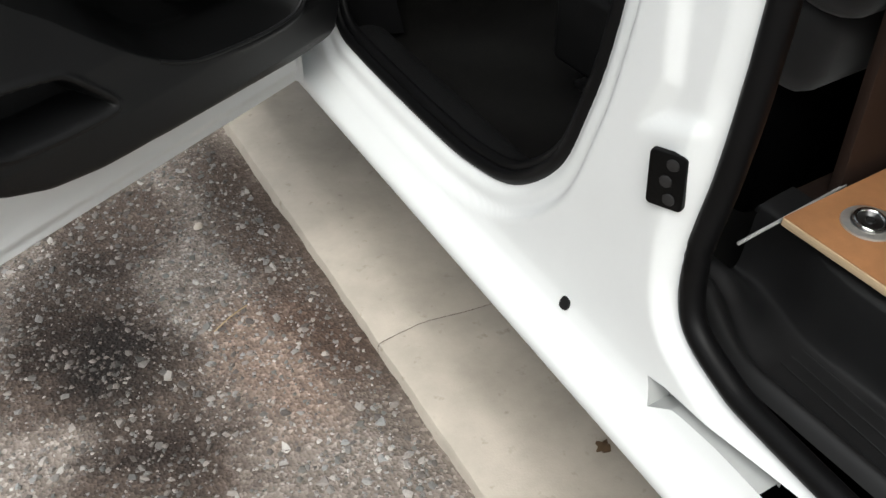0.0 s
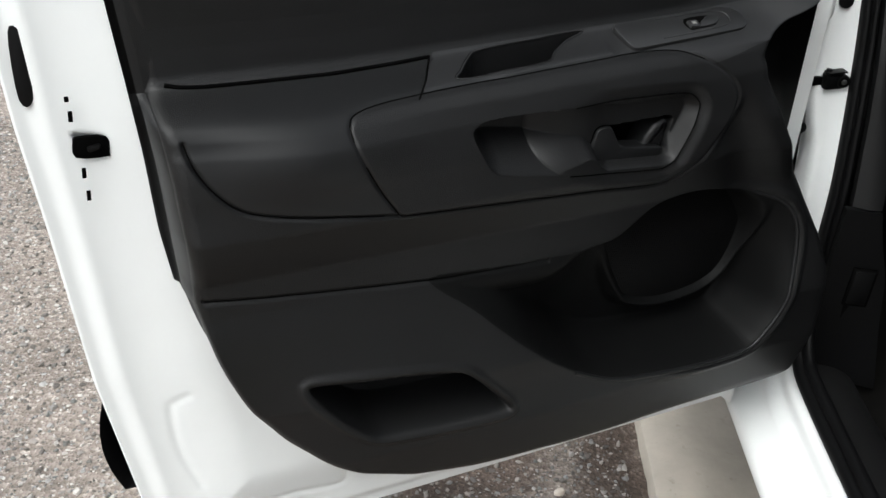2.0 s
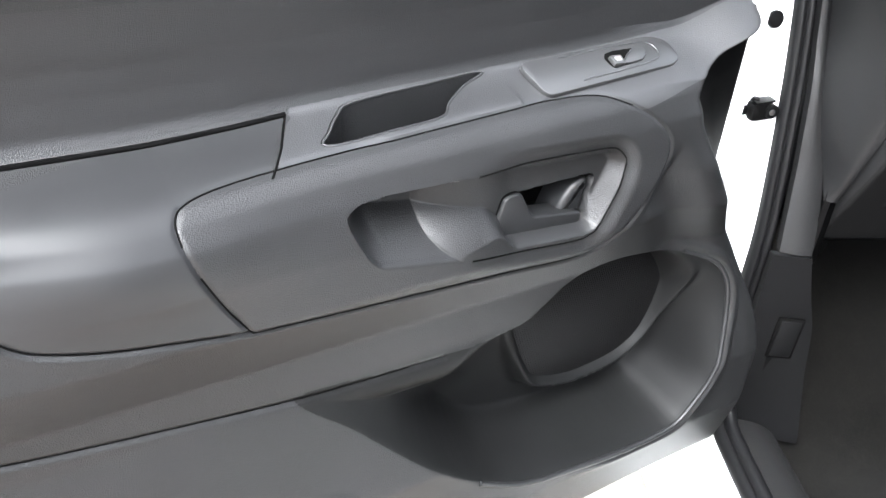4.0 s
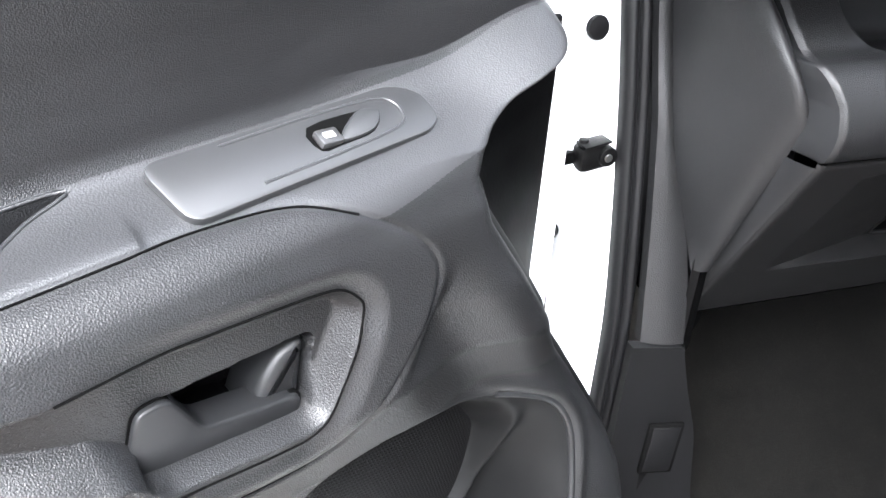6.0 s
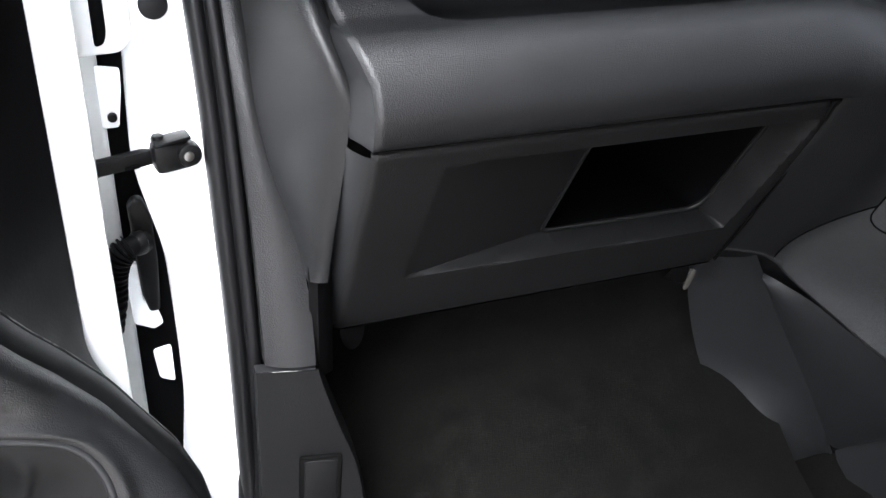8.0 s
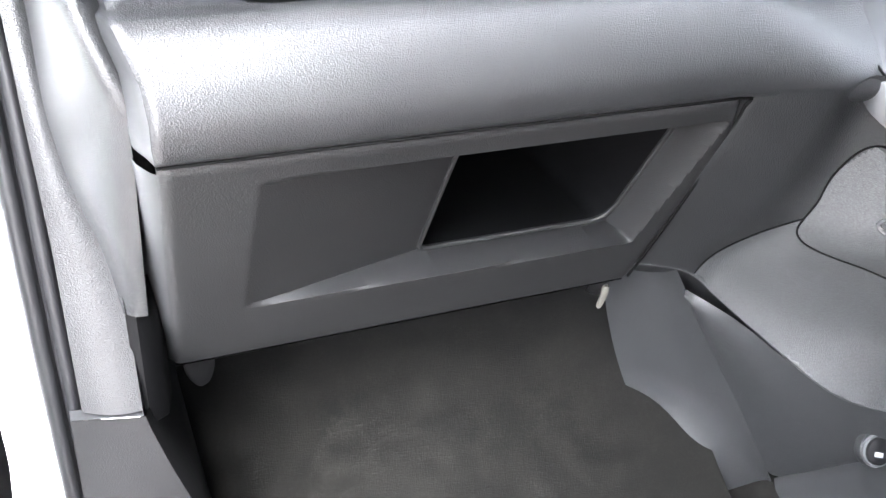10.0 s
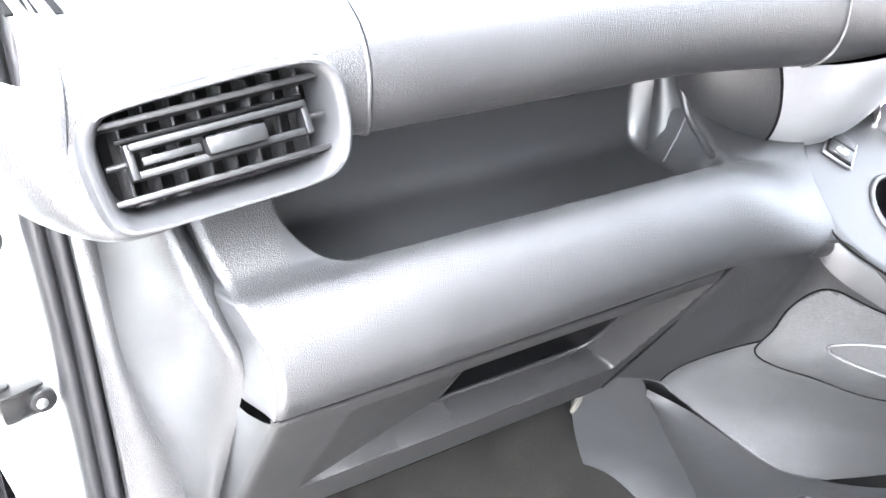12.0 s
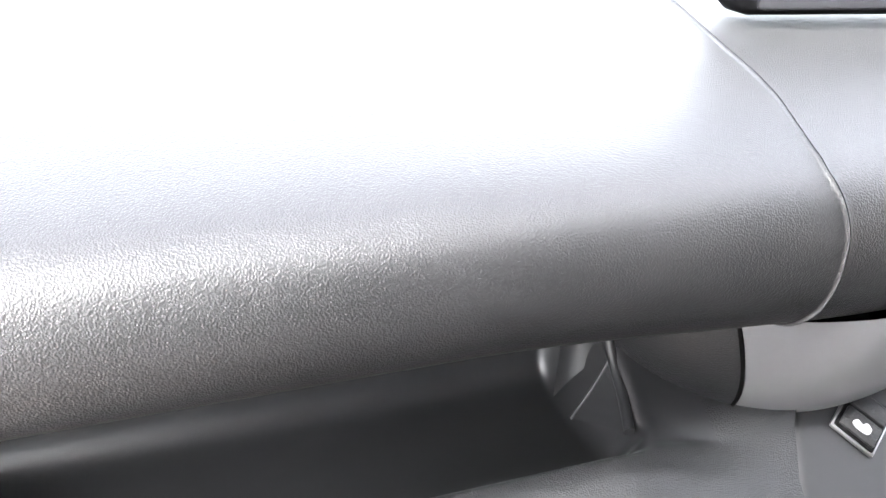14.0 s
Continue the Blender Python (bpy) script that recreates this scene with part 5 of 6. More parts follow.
def build_shell():
    """White pressed inner panel, its folded rim, the outer skin and moulding."""
    z = np.arange(0.412, 1.34, 0.004)
    sb = smooth_table([(0.41, 1.003), (0.42, 1.006), (0.75, 1.056), (0.97, 1.074), (1.10, 1.087), (1.34, 1.10)], z, 0.02)
    u = np.linspace(0, 1, 330)
    sf = 0.011
    S = sf + (sb[None] - sf) * u[:, None]
    Z = np.broadcast_to(z, S.shape)
    d = np.minimum(sb[None] - S, (Z - 0.412))
    N = 0.009 * step(d, 0.010, 0.034) + 0.019 * step(d, 0.040, 0.150)
    emb = curve([(0.952, 0.712), (0.968, 0.704), (0.975, 0.690), (0.970, 0.618), (0.948, 0.550)], 6)
    emb2 = curve([(0.936, 0.498), (0.905, 0.486), (0.822, 0.487), (0.752, 0.478), (0.740, 0.490), (0.741, 0.505)], 6)
    N -= 0.0018 * np.exp(-((along(emb, S, Z) / 0.0055) ** 2)) + 0.0022 * np.exp(-((along(emb2, S, Z) / 0.0055) ** 2))
    lat = inside([(1.034, 1.082), (1.004, 1.077), (1.006, 1.054), (1.030, 1.058)], S, Z)
    N -= 0.012 * (1 - step(lat, -0.004, 0.003))
    # pressed back behind the trim
    back = smooth_table(S_BACK, Z, 0.03) - smooth_table([(0.5, 0.12), (0.62, 0.17), (0.70, 0.10), (0.76, 0.06), (0.85, 0.03), (0.9, 0.03)], Z, 0.03)
    N -= 0.022 * (1 - step(S, back - 0.03, back - 0.005)) * step(S, 0.06, 0.10) * step(Z, 0.64, 0.70)
    surface("inner_panel", np.stack([S, N, Z], -1), PAINT, door, "white pressed steel inner panel", sharp=60)
    # folded rim and outer skin
    rim = np.stack([np.stack([sb + a, np.full_like(z, b), z], -1) for a, b in ((0.0, 0.0), (0.0025, -0.001), (0.003, -0.004), (-0.001, -0.007), (-0.012, -0.016), (-0.03, -0.040), (-0.08, -0.058), (-0.3, -0.075), (-1.0, -0.07))], 0)
    surface("outer_skin", rim, PAINT, door, "white outer door skin", sharp=70)
    bot = np.stack([np.stack([S[:, 0], np.full(len(u), b), np.full(len(u), 0.412 - a)], -1) for a, b in ((0.0, 0.0), (0.003, -0.002), (0.002, -0.006), (-0.01, -0.02), (-0.03, -0.06))], 0)
    surface("bottom_fold", bot, PAINT, door, sharp=70)
    fe = np.stack([np.stack([np.full_like(z, a), np.full_like(z, b), z], -1) for a, b in ((0.011, 0.028), (0.0085, 0.025), (0.008, 0.019), (0.011, 0.0), (0.018, -0.03), (0.030, -0.06))], 0)
    surface("hinge_face", fe, PAINT, door, "white hinge-side face of the door")
    latch = part("latch", prism(curve([(-0.017, -0.010), (0.014, -0.013), (0.017, -0.009), (0.016, 0.010), (-0.013, 0.013), (-0.018, 0.008)], 3, True), 0.004, 0.001, axes((1.018, 0.013, 1.068), (-1, 0, 0), (0, 0, 1))), HOLE_DARK, door, "black door latch opening")
    part("latch_claw", block((0.014, 0.006, 0.009), 0.002, axes((1.016, 0.018, 1.068), (-1, 0, 0), (0, 0, 1)) @ pose(0, 0, 0, 0, 0, 10)), BLACK_STEEL, latch)
    part("rubber_stop", prism(curve([(-0.010, -0.036), (0.004, -0.036), (0.010, 0.030), (0.004, 0.037), (-0.008, 0.034)], 4, True), 0.004, 0.0015, axes((1.069, 0.002, 1.160), (-1, 0, 0), (-0.02, 0, 1))), RUBBER, door, "long black rubber stop")
    for s, zz, h in ((1.035, 1.125, 0.006), (1.034, 1.106, 0.012), (1.030, 1.041, 0.012), (1.029, 1.014, 0.012)):
        part("slot", block((0.0045, 0.002, h), 0.0008, pose(s, 0.0195, zz, 0, -4, 0)), HOLE_DARK, door, "narrow dark slot")
    part("drain_clip", block((0.011, 0.003, 0.007), 0.001, pose(0.946, 0.014, 0.437, 0, 10)), PLASTIC_FINE, door, "small grey drain clip")
    mo = np.array(curve([(-0.09, 0.0), (-0.088, 0.035), (-0.07, 0.06), (-0.01, 0.068), (0.06, 0.062), (0.085, 0.03), (0.09, 0.0)], 5))
    g = np.array([[(s - 0.020 * (zz / 0.09) ** 2 * (s > 1.0), -0.022 - (h - 0.0) * min(1, (1.064 - s) / 0.03) * 0.8, 0.636 + zz) for zz, h in mo] for s in (1.064, 1.060, 1.05, 1.03, 0.9, 0.5, 0.1)])
    surface("side_moulding", g, RUBBER, door, "black plastic rubbing strip")


build_trim()
build_fittings()
build_shell()

# ---- dashboard ----
dash = thing("dashboard", "black grained plastic dashboard with shelf and open glovebox", "dashboard")
SHELF = [(0.030, 1.245), (0.021, 1.20), (0.013, 1.150), (0.004, 1.128), (-0.016, 1.1205), (-0.062, 1.1195), (-0.079, 1.1235), (-0.088, 1.134), (-0.0925, 1.1450), (-0.100, 1.1478), (-0.112, 1.146), (-0.127, 1.137), (-0.138, 1.120), (-0.143, 1.100), (-0.141, 1.085), (-0.134, 1.0715), (-0.122, 1.068)]
SOLID = [(0.030, 1.245), (0.000, 1.232), (-0.025, 1.214), (-0.045, 1.197), (-0.060, 1.182), (-0.072, 1.169), (-0.081, 1.159), (-0.088, 1.152), (-0.0945, 1.1490)] + SHELF[9:]
RIGHT = [(0.030, 1.205), (0.000, 1.188), (-0.020, 1.176), (-0.040, 1.166), (-0.055, 1.157), (-0.068, 1.149), (-0.078, 1.143), (-0.086, 1.138), (-0.092, 1.134), (-0.105, 1.127), (-0.118, 1.118), (-0.132, 1.108), (-0.147, 1.097), (-0.157, 1.085), (-0.160, 1.076), (-0.157, 1.068), (-0.150, 1.062)]


def build_lower():
    a, b, c = curve(SHELF, 7), curve(SOLID, 7), curve(RIGHT, 7)
    nv = len(a)
    t = np.linspace(0, 1, nv)
    left = np.interp(t * 16, [0, 3, 4, 5, 6, 7, 8, 10, 11, 12, 13, 14, 15, 16], [0.150, 0.159, 0.162, 0.164, 0.167, 0.1695, 0.1705, 0.170, 0.1735, 0.1795, 0.181, 0.181, 0.1825, 0.186])
    # the far end stops along the console's top plate
    right = np.interp(c[:, 0], [-0.20, -0.157, -0.115, -0.09, -0.045, 0.0], [0.690, 0.690, 0.697, 0.709, 0.744, 0.76])
    right[t > 0.86] = 0.690
    deep = 0.011 * (1 - step(t, 0.34, 0.45))
    xs = np.concatenate([np.linspace(0, 0.22, 110), np.linspace(0.22, 1, 150)[1:]])
    rows = []
    for u in xs:
        x = left + (right - left) * u
        ws = step(x - (0.2185 + 0.026 * ((-0.062 - b[:, 0]).clip(0, 0.04) / 0.030) ** 2), -0.004, 0.009) * (1 - step(x - deep, 0.588, 0.614))
        wr = step(x - deep, 0.575, 0.608 + 0.095 * step(t, 0.30, 0.64))
        y, z = (ws[:, None] * a + (1 - ws[:, None]) * b).T
        y, z = y * (1 - wr) + c[:, 0] * wr, z * (1 - wr) + c[:, 1] * wr
        e = np.clip(1 - u / 0.012, 0, 1)
        rows.append(np.stack([x, y + 0.004 * e * e, z - 0.002 * e * e], -1))
    g = np.array(rows)
    f = lambda a: 0.25 * (a[1:, 1:] + a[:-1, 1:] + a[1:, :-1] + a[:-1, :-1])
    tray = np.broadcast_to(f(np.broadcast_to(t, g.shape[:2])) < 0.497, (g.shape[0] - 1, nv - 1)) & (f(g[..., 0]) > 0.213) & (f(g[..., 0]) < 0.655)
    surface("dash_roll", g, PLASTIC_UP, dash, "grained lower dashboard roll", keep=~tray, sharp=0)
    surface("shelf", g, SHELF_PLASTIC, dash, "smooth open dashboard shelf", keep=tray, sharp=0)
    edge = g[0]
    wide = 0.6 + 0.4 * step(t, 0.5, 0.75)
    cap = np.stack([edge + np.outer(wide, d) for d in ((0, 0, 0), (-0.0005, 0.003, 0), (-0.003, 0.012, 0), (-0.008, 0.026, 0), (-0.009, 0.032, 0), (-0.006, 0.06, 0))], 0)
    surface("end_cap", cap, PLASTIC_SMOOTH, dash, "smooth end of the dashboard roll", sharp=0)
    # raised fin closing the shelf's far end
    fin = curve([(0.602, 0.004, 1.238), (0.606, -0.016, 1.200), (0.611, -0.034, 1.165), (0.609, -0.054, 1.152), (0.602, -0.077, 1.1445)], 8)
    tube("shelf_fin", fin, 0.0034, PLASTIC_SMOOTH, dash, "thin raised rib at the shelf's end", sides=10)
    crease = curve([(0.611, -0.034, 1.165), (0.602, -0.036, 1.146), (0.5885, -0.038, 1.1245)], 6)
    tube("shelf_crease", crease, 0.0013, PLASTIC_SMOOTH, dash, "fine raised crease in the shelf's corner", sides=8)
    face = fin[:17]
    corner = np.array([(0.597 - 0.012 * u, 0.004 - 0.024 * u, 1.232 - 0.105 * u) for u in np.linspace(0, 1, len(face))])
    surface("shelf_gusset", [corner * (1 - k) + face * k + np.array([0.004, 0.006, 0.0]) * math.sin(math.pi * k) for k in np.linspace(0, 1, 10)], PLASTIC_SMOOTH, dash, "smooth curved web closing the shelf", sharp=0)
    tail = fin[16:]
    line = crease[np.linspace(0, len(crease) - 1, len(tail)).round().astype(int)]
    surface("shelf_web", [line * (1 - k) + tail * k for k in np.linspace(0, 1, 8)], PLASTIC_SMOOTH, dash, "three-cornered web in the shelf", sharp=0)


def build_glovebox():
    """Glovebox door: a leaning face with a shallow scoop that opens into a deep cubby."""
    box = new("glove_box")
    box.parent = dash
    tagged(box, "glovebox door with an open cubby")
    top, bot = (-0.132, 1.068), (0.012, 0.815)
    z = np.concatenate([np.arange(0.815, 1.066, 0.0022), [1.066]])
    u = np.linspace(0, 1, 230)
    x0, x1 = np.interp(z, [0.815, 1.068], [0.192, 0.183]), np.interp(z, [0.815, 0.936, 1.03, 1.068], [0.626, 0.618, 0.607, 0.590])
    X = x0 + (x1 - x0) * u[:, None]
    Z = np.broadcast_to(z, X.shape)
    Y = np.interp(Z, [bot[1], top[1]], [bot[0], top[0]])

    hole = [(0.397, 1.042), (0.577, 1.041), (0.586, 1.032), (0.587, 0.915), (0.584, 0.903), (0.574, 0.8955), (0.399, 0.8965)]
    dh = inside(hole, X, Z)
    deep = 0.038 * np.clip((X - 0.243) / 0.153, 0, 1)
    wall = np.clip((0.594 - X) / 0.007, 0, 1)
    D = np.minimum(deep, 0.038 * wall) * (1 - step(inside([(0.20, 1.046), (0.62, 1.046), (0.62, 0.887), (0.20, 0.893)], X, Z), -0.005, 0.0))
    Y = Y + D
    r = 0.008
    for d in (X - x0, x1 - X, Z - 0.815, 1.067 - Z):
        k = np.clip(r - d, 0, r)
        Y += 0.6 * (r - np.sqrt(np.maximum(r * r - k * k, 0)))
    f = lambda a: 0.25 * (a[1:, 1:] + a[:-1, 1:] + a[1:, :-1] + a[:-1, :-1])
    surface("lid_face", np.stack([X, Y, Z], -1), PLASTIC_FINE, box, keep=f(dh) > 0, sharp=45)
    # deep cubby behind the opening
    h = rounded(hole, 0.010)
    c = h.mean(0)
    rows = []
    for k, deep in ((1.02, 0.0), (0.985, 0.012), (0.96, 0.05), (0.94, 0.14), (0.90, 0.155), (0.0, 0.155)):
        q = c + (h - c) * k
        yy = np.interp(h[:, 1], [bot[1], top[1]], [bot[0], top[0]]) + 0.036 + deep
        if deep > 0.1:
            yy = np.full(len(h), yy.max())
        rows.append(np.c_[q[:, 0], yy, q[:, 1]])
    g = np.array(rows)
    # cubby blacker than the lid, so its colour holds the shade
    surface("cubby", np.concatenate([g, g[:, :1]], 1), PLASTIC_DARK, box, "open cubby, its shade put into the black", sharp=45)
    q = rounded(hole, 0.010)
    d = np.minimum(0.038 * np.clip((q[:, 0] - 0.243) / 0.153, 0, 1), 0.038 * np.clip((0.594 - q[:, 0]) / 0.007, 0, 1))
    tube("cubby_rim", np.c_[q[:, 0], np.interp(q[:, 1], [bot[1], top[1]], [bot[0], top[0]]) + d + 0.0005, q[:, 1]], 0.0024, PLASTIC_FINE, box, "rounded rim of the cubby", sides=8, closed=True)
    # rims
    top_e = np.stack([[(x, top[0] + a, 1.0665 + b) for x in np.linspace(0.183, 0.592, 40)] for a, b in ((0.003, 0.0), (0.012, 0.001), (0.05, 0.0))], 0)
    surface("lid_top", top_e, PLASTIC_FINE, box)
    side = np.array([[(x0[k] - b, Y[0, k] + a, z[k]) for k in range(0, len(z), 4)] for a, b in ((0.0, 0.0), (0.003, 0.003), (0.016, 0.009), (0.034, 0.0125), (0.06, 0.013))])
    surface("lid_side", side, PLASTIC_SMOOTH, box)
    under = np.array([[(x, 0.012 + a, 0.816 + b) for x in np.linspace(0.192, 0.626, 30)] for a, b in ((0.0, 0.0), (0.006, -0.004), (0.03, 0.0), (0.10, 0.02))])
    # shade under the lid is painted in the same near-black
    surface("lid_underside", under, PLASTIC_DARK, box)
    # thin dark joint round the lid
    joint = curve([(0.186, -0.1305, 1.0685), (0.30, -0.1325, 1.0695), (0.45, -0.1325, 1.0695), (0.585, -0.130, 1.0685), (0.600, -0.122, 1.055), (0.609, -0.092, 1.00), (0.6175, -0.056, 0.936), (0.6235, -0.020, 0.872), (0.6275, 0.010, 0.82)], 8)
    tube("lid_joint", joint, 0.0013, HOLE_DARK, box, "dark joint round the glovebox lid", sides=6)
    part("lid_hook", prism(curve([(-0.012, 0.0), (0.012, 0.0), (0.010, -0.022), (0.0, -0.030), (-0.009, -0.02)], 4, True), 0.010, 0.002, axes((0.212, 0.030, 0.812), (1, 0, 0), (0, 0, 1))), PLASTIC_DARK, box)


FASCIA = [(0.030, 1.232), (-0.050, 1.231), (-0.086, 1.233), (-0.102, 1.238), (-0.1105, 1.249), (-0.1140, 1.261), (-0.1135, 1.274), (-0.1095, 1.287), (-0.1015, 1.2985), (-0.0890, 1.3065), (-0.070, 1.3115), (-0.040, 1.3145), (0.0, 1.3165), (0.05, 1.3185), (0.20, 1.324), (0.45, 1.333)]


def droop(x, z):
    """The fascia's lower edge sinks towards the middle of the dashboard."""
    return -0.016 * step(x, 0.48, 0.74) * (1 - step(z, 1.24, 1.295))


def fascia_sheet(name, left, right, mat, label, nx=70, gap=0.0004):
    p = curve(FASCIA, 8)
    l, r = left(p), right(p)
    rows = []
    for u in 0.5 - 0.5 * np.cos(np.linspace(0, math.pi, nx)):
        x = l + gap + (r - l - 2 * gap) * u
        e = np.minimum(x - l - gap, r - gap - x).clip(0, 0.0018)
        drop = 0.0018 - np.sqrt(np.maximum(0.0018 ** 2 - (0.0018 - e) ** 2, 0))
        d = np.gradient(p, axis=0)
        d /= np.linalg.norm(d, axis=1, keepdims=True)
        n = np.stack([-d[:, 1], d[:, 0]], -1)
        q = p + n * drop[:, None]
        rows.append(np.stack([x, q[:, 0], q[:, 1] + droop(x, q[:, 1])], -1))
    g = np.array(rows)
    g = np.concatenate([g[:1] * 1.0, g, g[-1:] * 1.0])
    return g


def build_fascia():
    p = curve(FASCIA, 8)
    seam_l = lambda q: 0.2505 + 0.10 * (q[:, 0] + 0.09).clip(0) * step(q[:, 1], 1.25, 1.28) + 0.005 * (1 - step(q[:, 1], 1.236, 1.262))
    seam_r = lambda q: smooth_table([(-0.2, 0.66), (1.230, 0.660), (1.240, 0.666), (1.250, 0.672), (1.263, 0.675), (1.281, 0.676), (1.297, 0.673), (1.306, 0.671), (1.3115, 0.674), (1.3140, 0.681), (1.3165, 0.698), (1.3185, 0.706), (1.321, 0.720), (1.333, 0.77), (1.5, 0.80)], q[:, 1], 0.0015)
    edge_l = lambda q: np.full(len(q), 0.088) + 0.004 * step(q[:, 1], 1.26, 1.30)
    edge_r = lambda q: np.full(len(q), 1.66)
    g = fascia_sheet("f", seam_l, seam_r, PLASTIC_UP, "", 90)
    surface("airbag_panel", g, PLASTIC_UP, dash, "leather-grained upper dashboard panel", sharp=0)
    g = fascia_sheet("f", seam_r, edge_r, PLASTIC_UP, "", 60)
    surface("centre_panel", g, PLASTIC_UP, dash, "grained centre dashboard panel", sharp=0)
    g = fascia_sheet("f", edge_l, seam_l, PLASTIC_UP, "", 90)
    f = lambda a: 0.25 * (a[1:, 1:] + a[:-1, 1:] + a[1:, :-1] + a[:-1, :-1])
    cx, cy = f(g[..., 0]), f(g[..., 1])
    cz = f(g[..., 2])
    cuphole = (np.hypot(cx - CUP_AT[0], cy - CUP_AT[1]) < 0.041) & (cz > 1.28)
    vent = (np.abs(cx - 0.1625 + 0.105 * (cz - 1.257)) < 0.062) & (np.abs(cz - 1.257 - 0.105 * (cx - 0.1625)) < 0.029) & (cy < -0.075)
    surface("end_panel", g, PLASTIC_UP, dash, "grained dashboard end with vent and cup holder", keep=~(cuphole | vent), sharp=0)
    e = g[0]
    side = np.stack([e + np.array(d) for d in ((0, 0, 0), (-0.004, 0.006, -0.004), (-0.006, 0.03, -0.008), (-0.004, 0.08, -0.01))], 0)
    surface("end_side", side, PLASTIC_UP, dash, sharp=0)
    # joints between the panels
    for s in (seam_l, seam_r):
        q = np.stack([s(p), p[:, 0] + 0.0012, p[:, 1] - 0.0012 + droop(s(p), p[:, 1])], -1)[8:]
        tube("panel_joint", q, 0.0005, HOLE_DARK, dash, "dark joint between dashboard panels", sides=6)
    # cup holder
    z = 1.3185
    ring = [(CUP_AT[0] + 0.042 * math.cos(a), CUP_AT[1] + 0.042 * math.sin(a), z + 0.06 * 0.042 * math.sin(a)) for a in np.linspace(0, 6.283, 48)[:-1]]
    cup = tube("cup_holder", ring, 0.0035, PLASTIC_SMOOTH, dash, "round cup holder sunk in the dashboard top", sides=10, closed=True)
    rows = [[(CUP_AT[0] + r * math.cos(a), CUP_AT[1] + r * math.sin(a), h) for a in np.linspace(0, 6.2832, 40)] for r, h in ((0.042, z), (0.040, z - 0.01), (0.037, z - 0.07), (0.030, z - 0.075), (0.0, z - 0.075))]
    surface("cup_wall", rows, PLASTIC_SMOOTH, cup)
    for k in range(3):
        part("demist_slot", block((0.0045, 0.060, 0.002), 0.0008, pose(0.0805 + 0.011 * k, -0.030 - 0.003 * k, 1.3148, 5.5, 0, 3)), HOLE_DARK, dash, "narrow dark demister slot")


CUP_AT = (0.190, 0.024)


def build_vent():
    v = new("air_vent")
    v.parent = dash
    tagged(v, "framed air vent with grey slats and a sliding tab")
    v.matrix_world = axes((0.1625, -0.119, 1.2570), (0.985, -0.02, 0.105), (-0.10, 0.26, 0.96))
    out = np.array(curve([(-0.066, -0.016), (-0.060, -0.029), (-0.046, -0.033), (0.0, -0.0335), (0.044, -0.033), (0.060, -0.027), (0.067, -0.012), (0.068, 0.010), (0.063, 0.025), (0.048, 0.032), (0.0, 0.032), (-0.050, 0.030), (-0.063, 0.025), (-0.068, 0.010)], 6, True))
    rings = []
    for k, h in ((1.03, -0.014), (1.03, 0.0), (1.02, 0.006), (0.99, 0.009), (0.95, 0.009), (0.91, 0.006), (0.87, -0.004), (0.84, -0.024)):
        m = np.c_[out * k, np.full(len(out), h)]
        rings.append(np.concatenate([m, m[:1]]))
    surface("vent_frame", rings, PLASTIC_SMOOTH, v, "satin grey vent frame")
    inner = curve([(-0.020, -0.0335), (-0.046, -0.033), (-0.060, -0.029), (-0.066, -0.016), (-0.068, 0.010), (-0.063, 0.025), (-0.050, 0.031)], 6)
    outer = curve([(-0.020, -0.0365), (-0.050, -0.0410), (-0.076, -0.0340), (-0.094, -0.016), (-0.106, 0.014), (-0.110, 0.040), (-0.095, 0.052)], 6)
    cowl = [np.c_[inner * (1 - k) + outer * k, np.full(len(inner), 0.001 + 0.004 * k - 0.026 * k ** 3)] for k in np.linspace(0, 1.25, 14)]
    surface("vent_cowl", cowl, PLASTIC_UP, v, "rounded grained cowl beside the vent", sharp=0)
    part("vent_back", block((0.118, 0.054, 0.002), 0, pose(0, 0, -0.030)), HOLE_DARK, v)
    for y in (-0.0195, 0.0195):
        part("slat", block((0.116, 0.0036, 0.014), 0.0013, pose(0, y, -0.006, -18)), KICK, v)
    mid = new("centre_slat")
    mid.parent = v
    for y in (-0.0072, 0.0072):
        part("slat_rail", block((0.092, 0.0042, 0.013), 0.0014, pose(0, y, -0.003, -18)), VENT, mid)
    for x in (-0.046, 0.046):
        part("slat_end", block((0.004, 0.018, 0.012), 0.001, pose(x, 0, -0.003, -18)), VENT, mid)
    for x in (-0.052, 0.052):
        part("slat_pin", disc(0.0016, 0.012, 8, 0, pose(x, 0, -0.003, 0, 90)), VENT, mid)
    part("sliding_tab", block((0.032, 0.0095, 0.010), 0.002, pose(0.006, 0.0, 0.004, -18)), VENT, mid, "satin grey sliding tab")
    part("tab_track", block((0.030, 0.0045, 0.004), 0.001, pose(-0.026, 0.0, 0.0, -18)), VENT, mid)
    for k in range(8):
        part("fin", block((0.0016, 0.050, 0.014), 0.0004, pose(-0.048 + 0.0137 * k, 0, -0.019, 0, 14)), PLASTIC_FINE, v)
    part("slat_link", block((0.10, 0.0025, 0.003), 0.0005, pose(0, 0.010, -0.012)), PLASTIC_DARK, v)


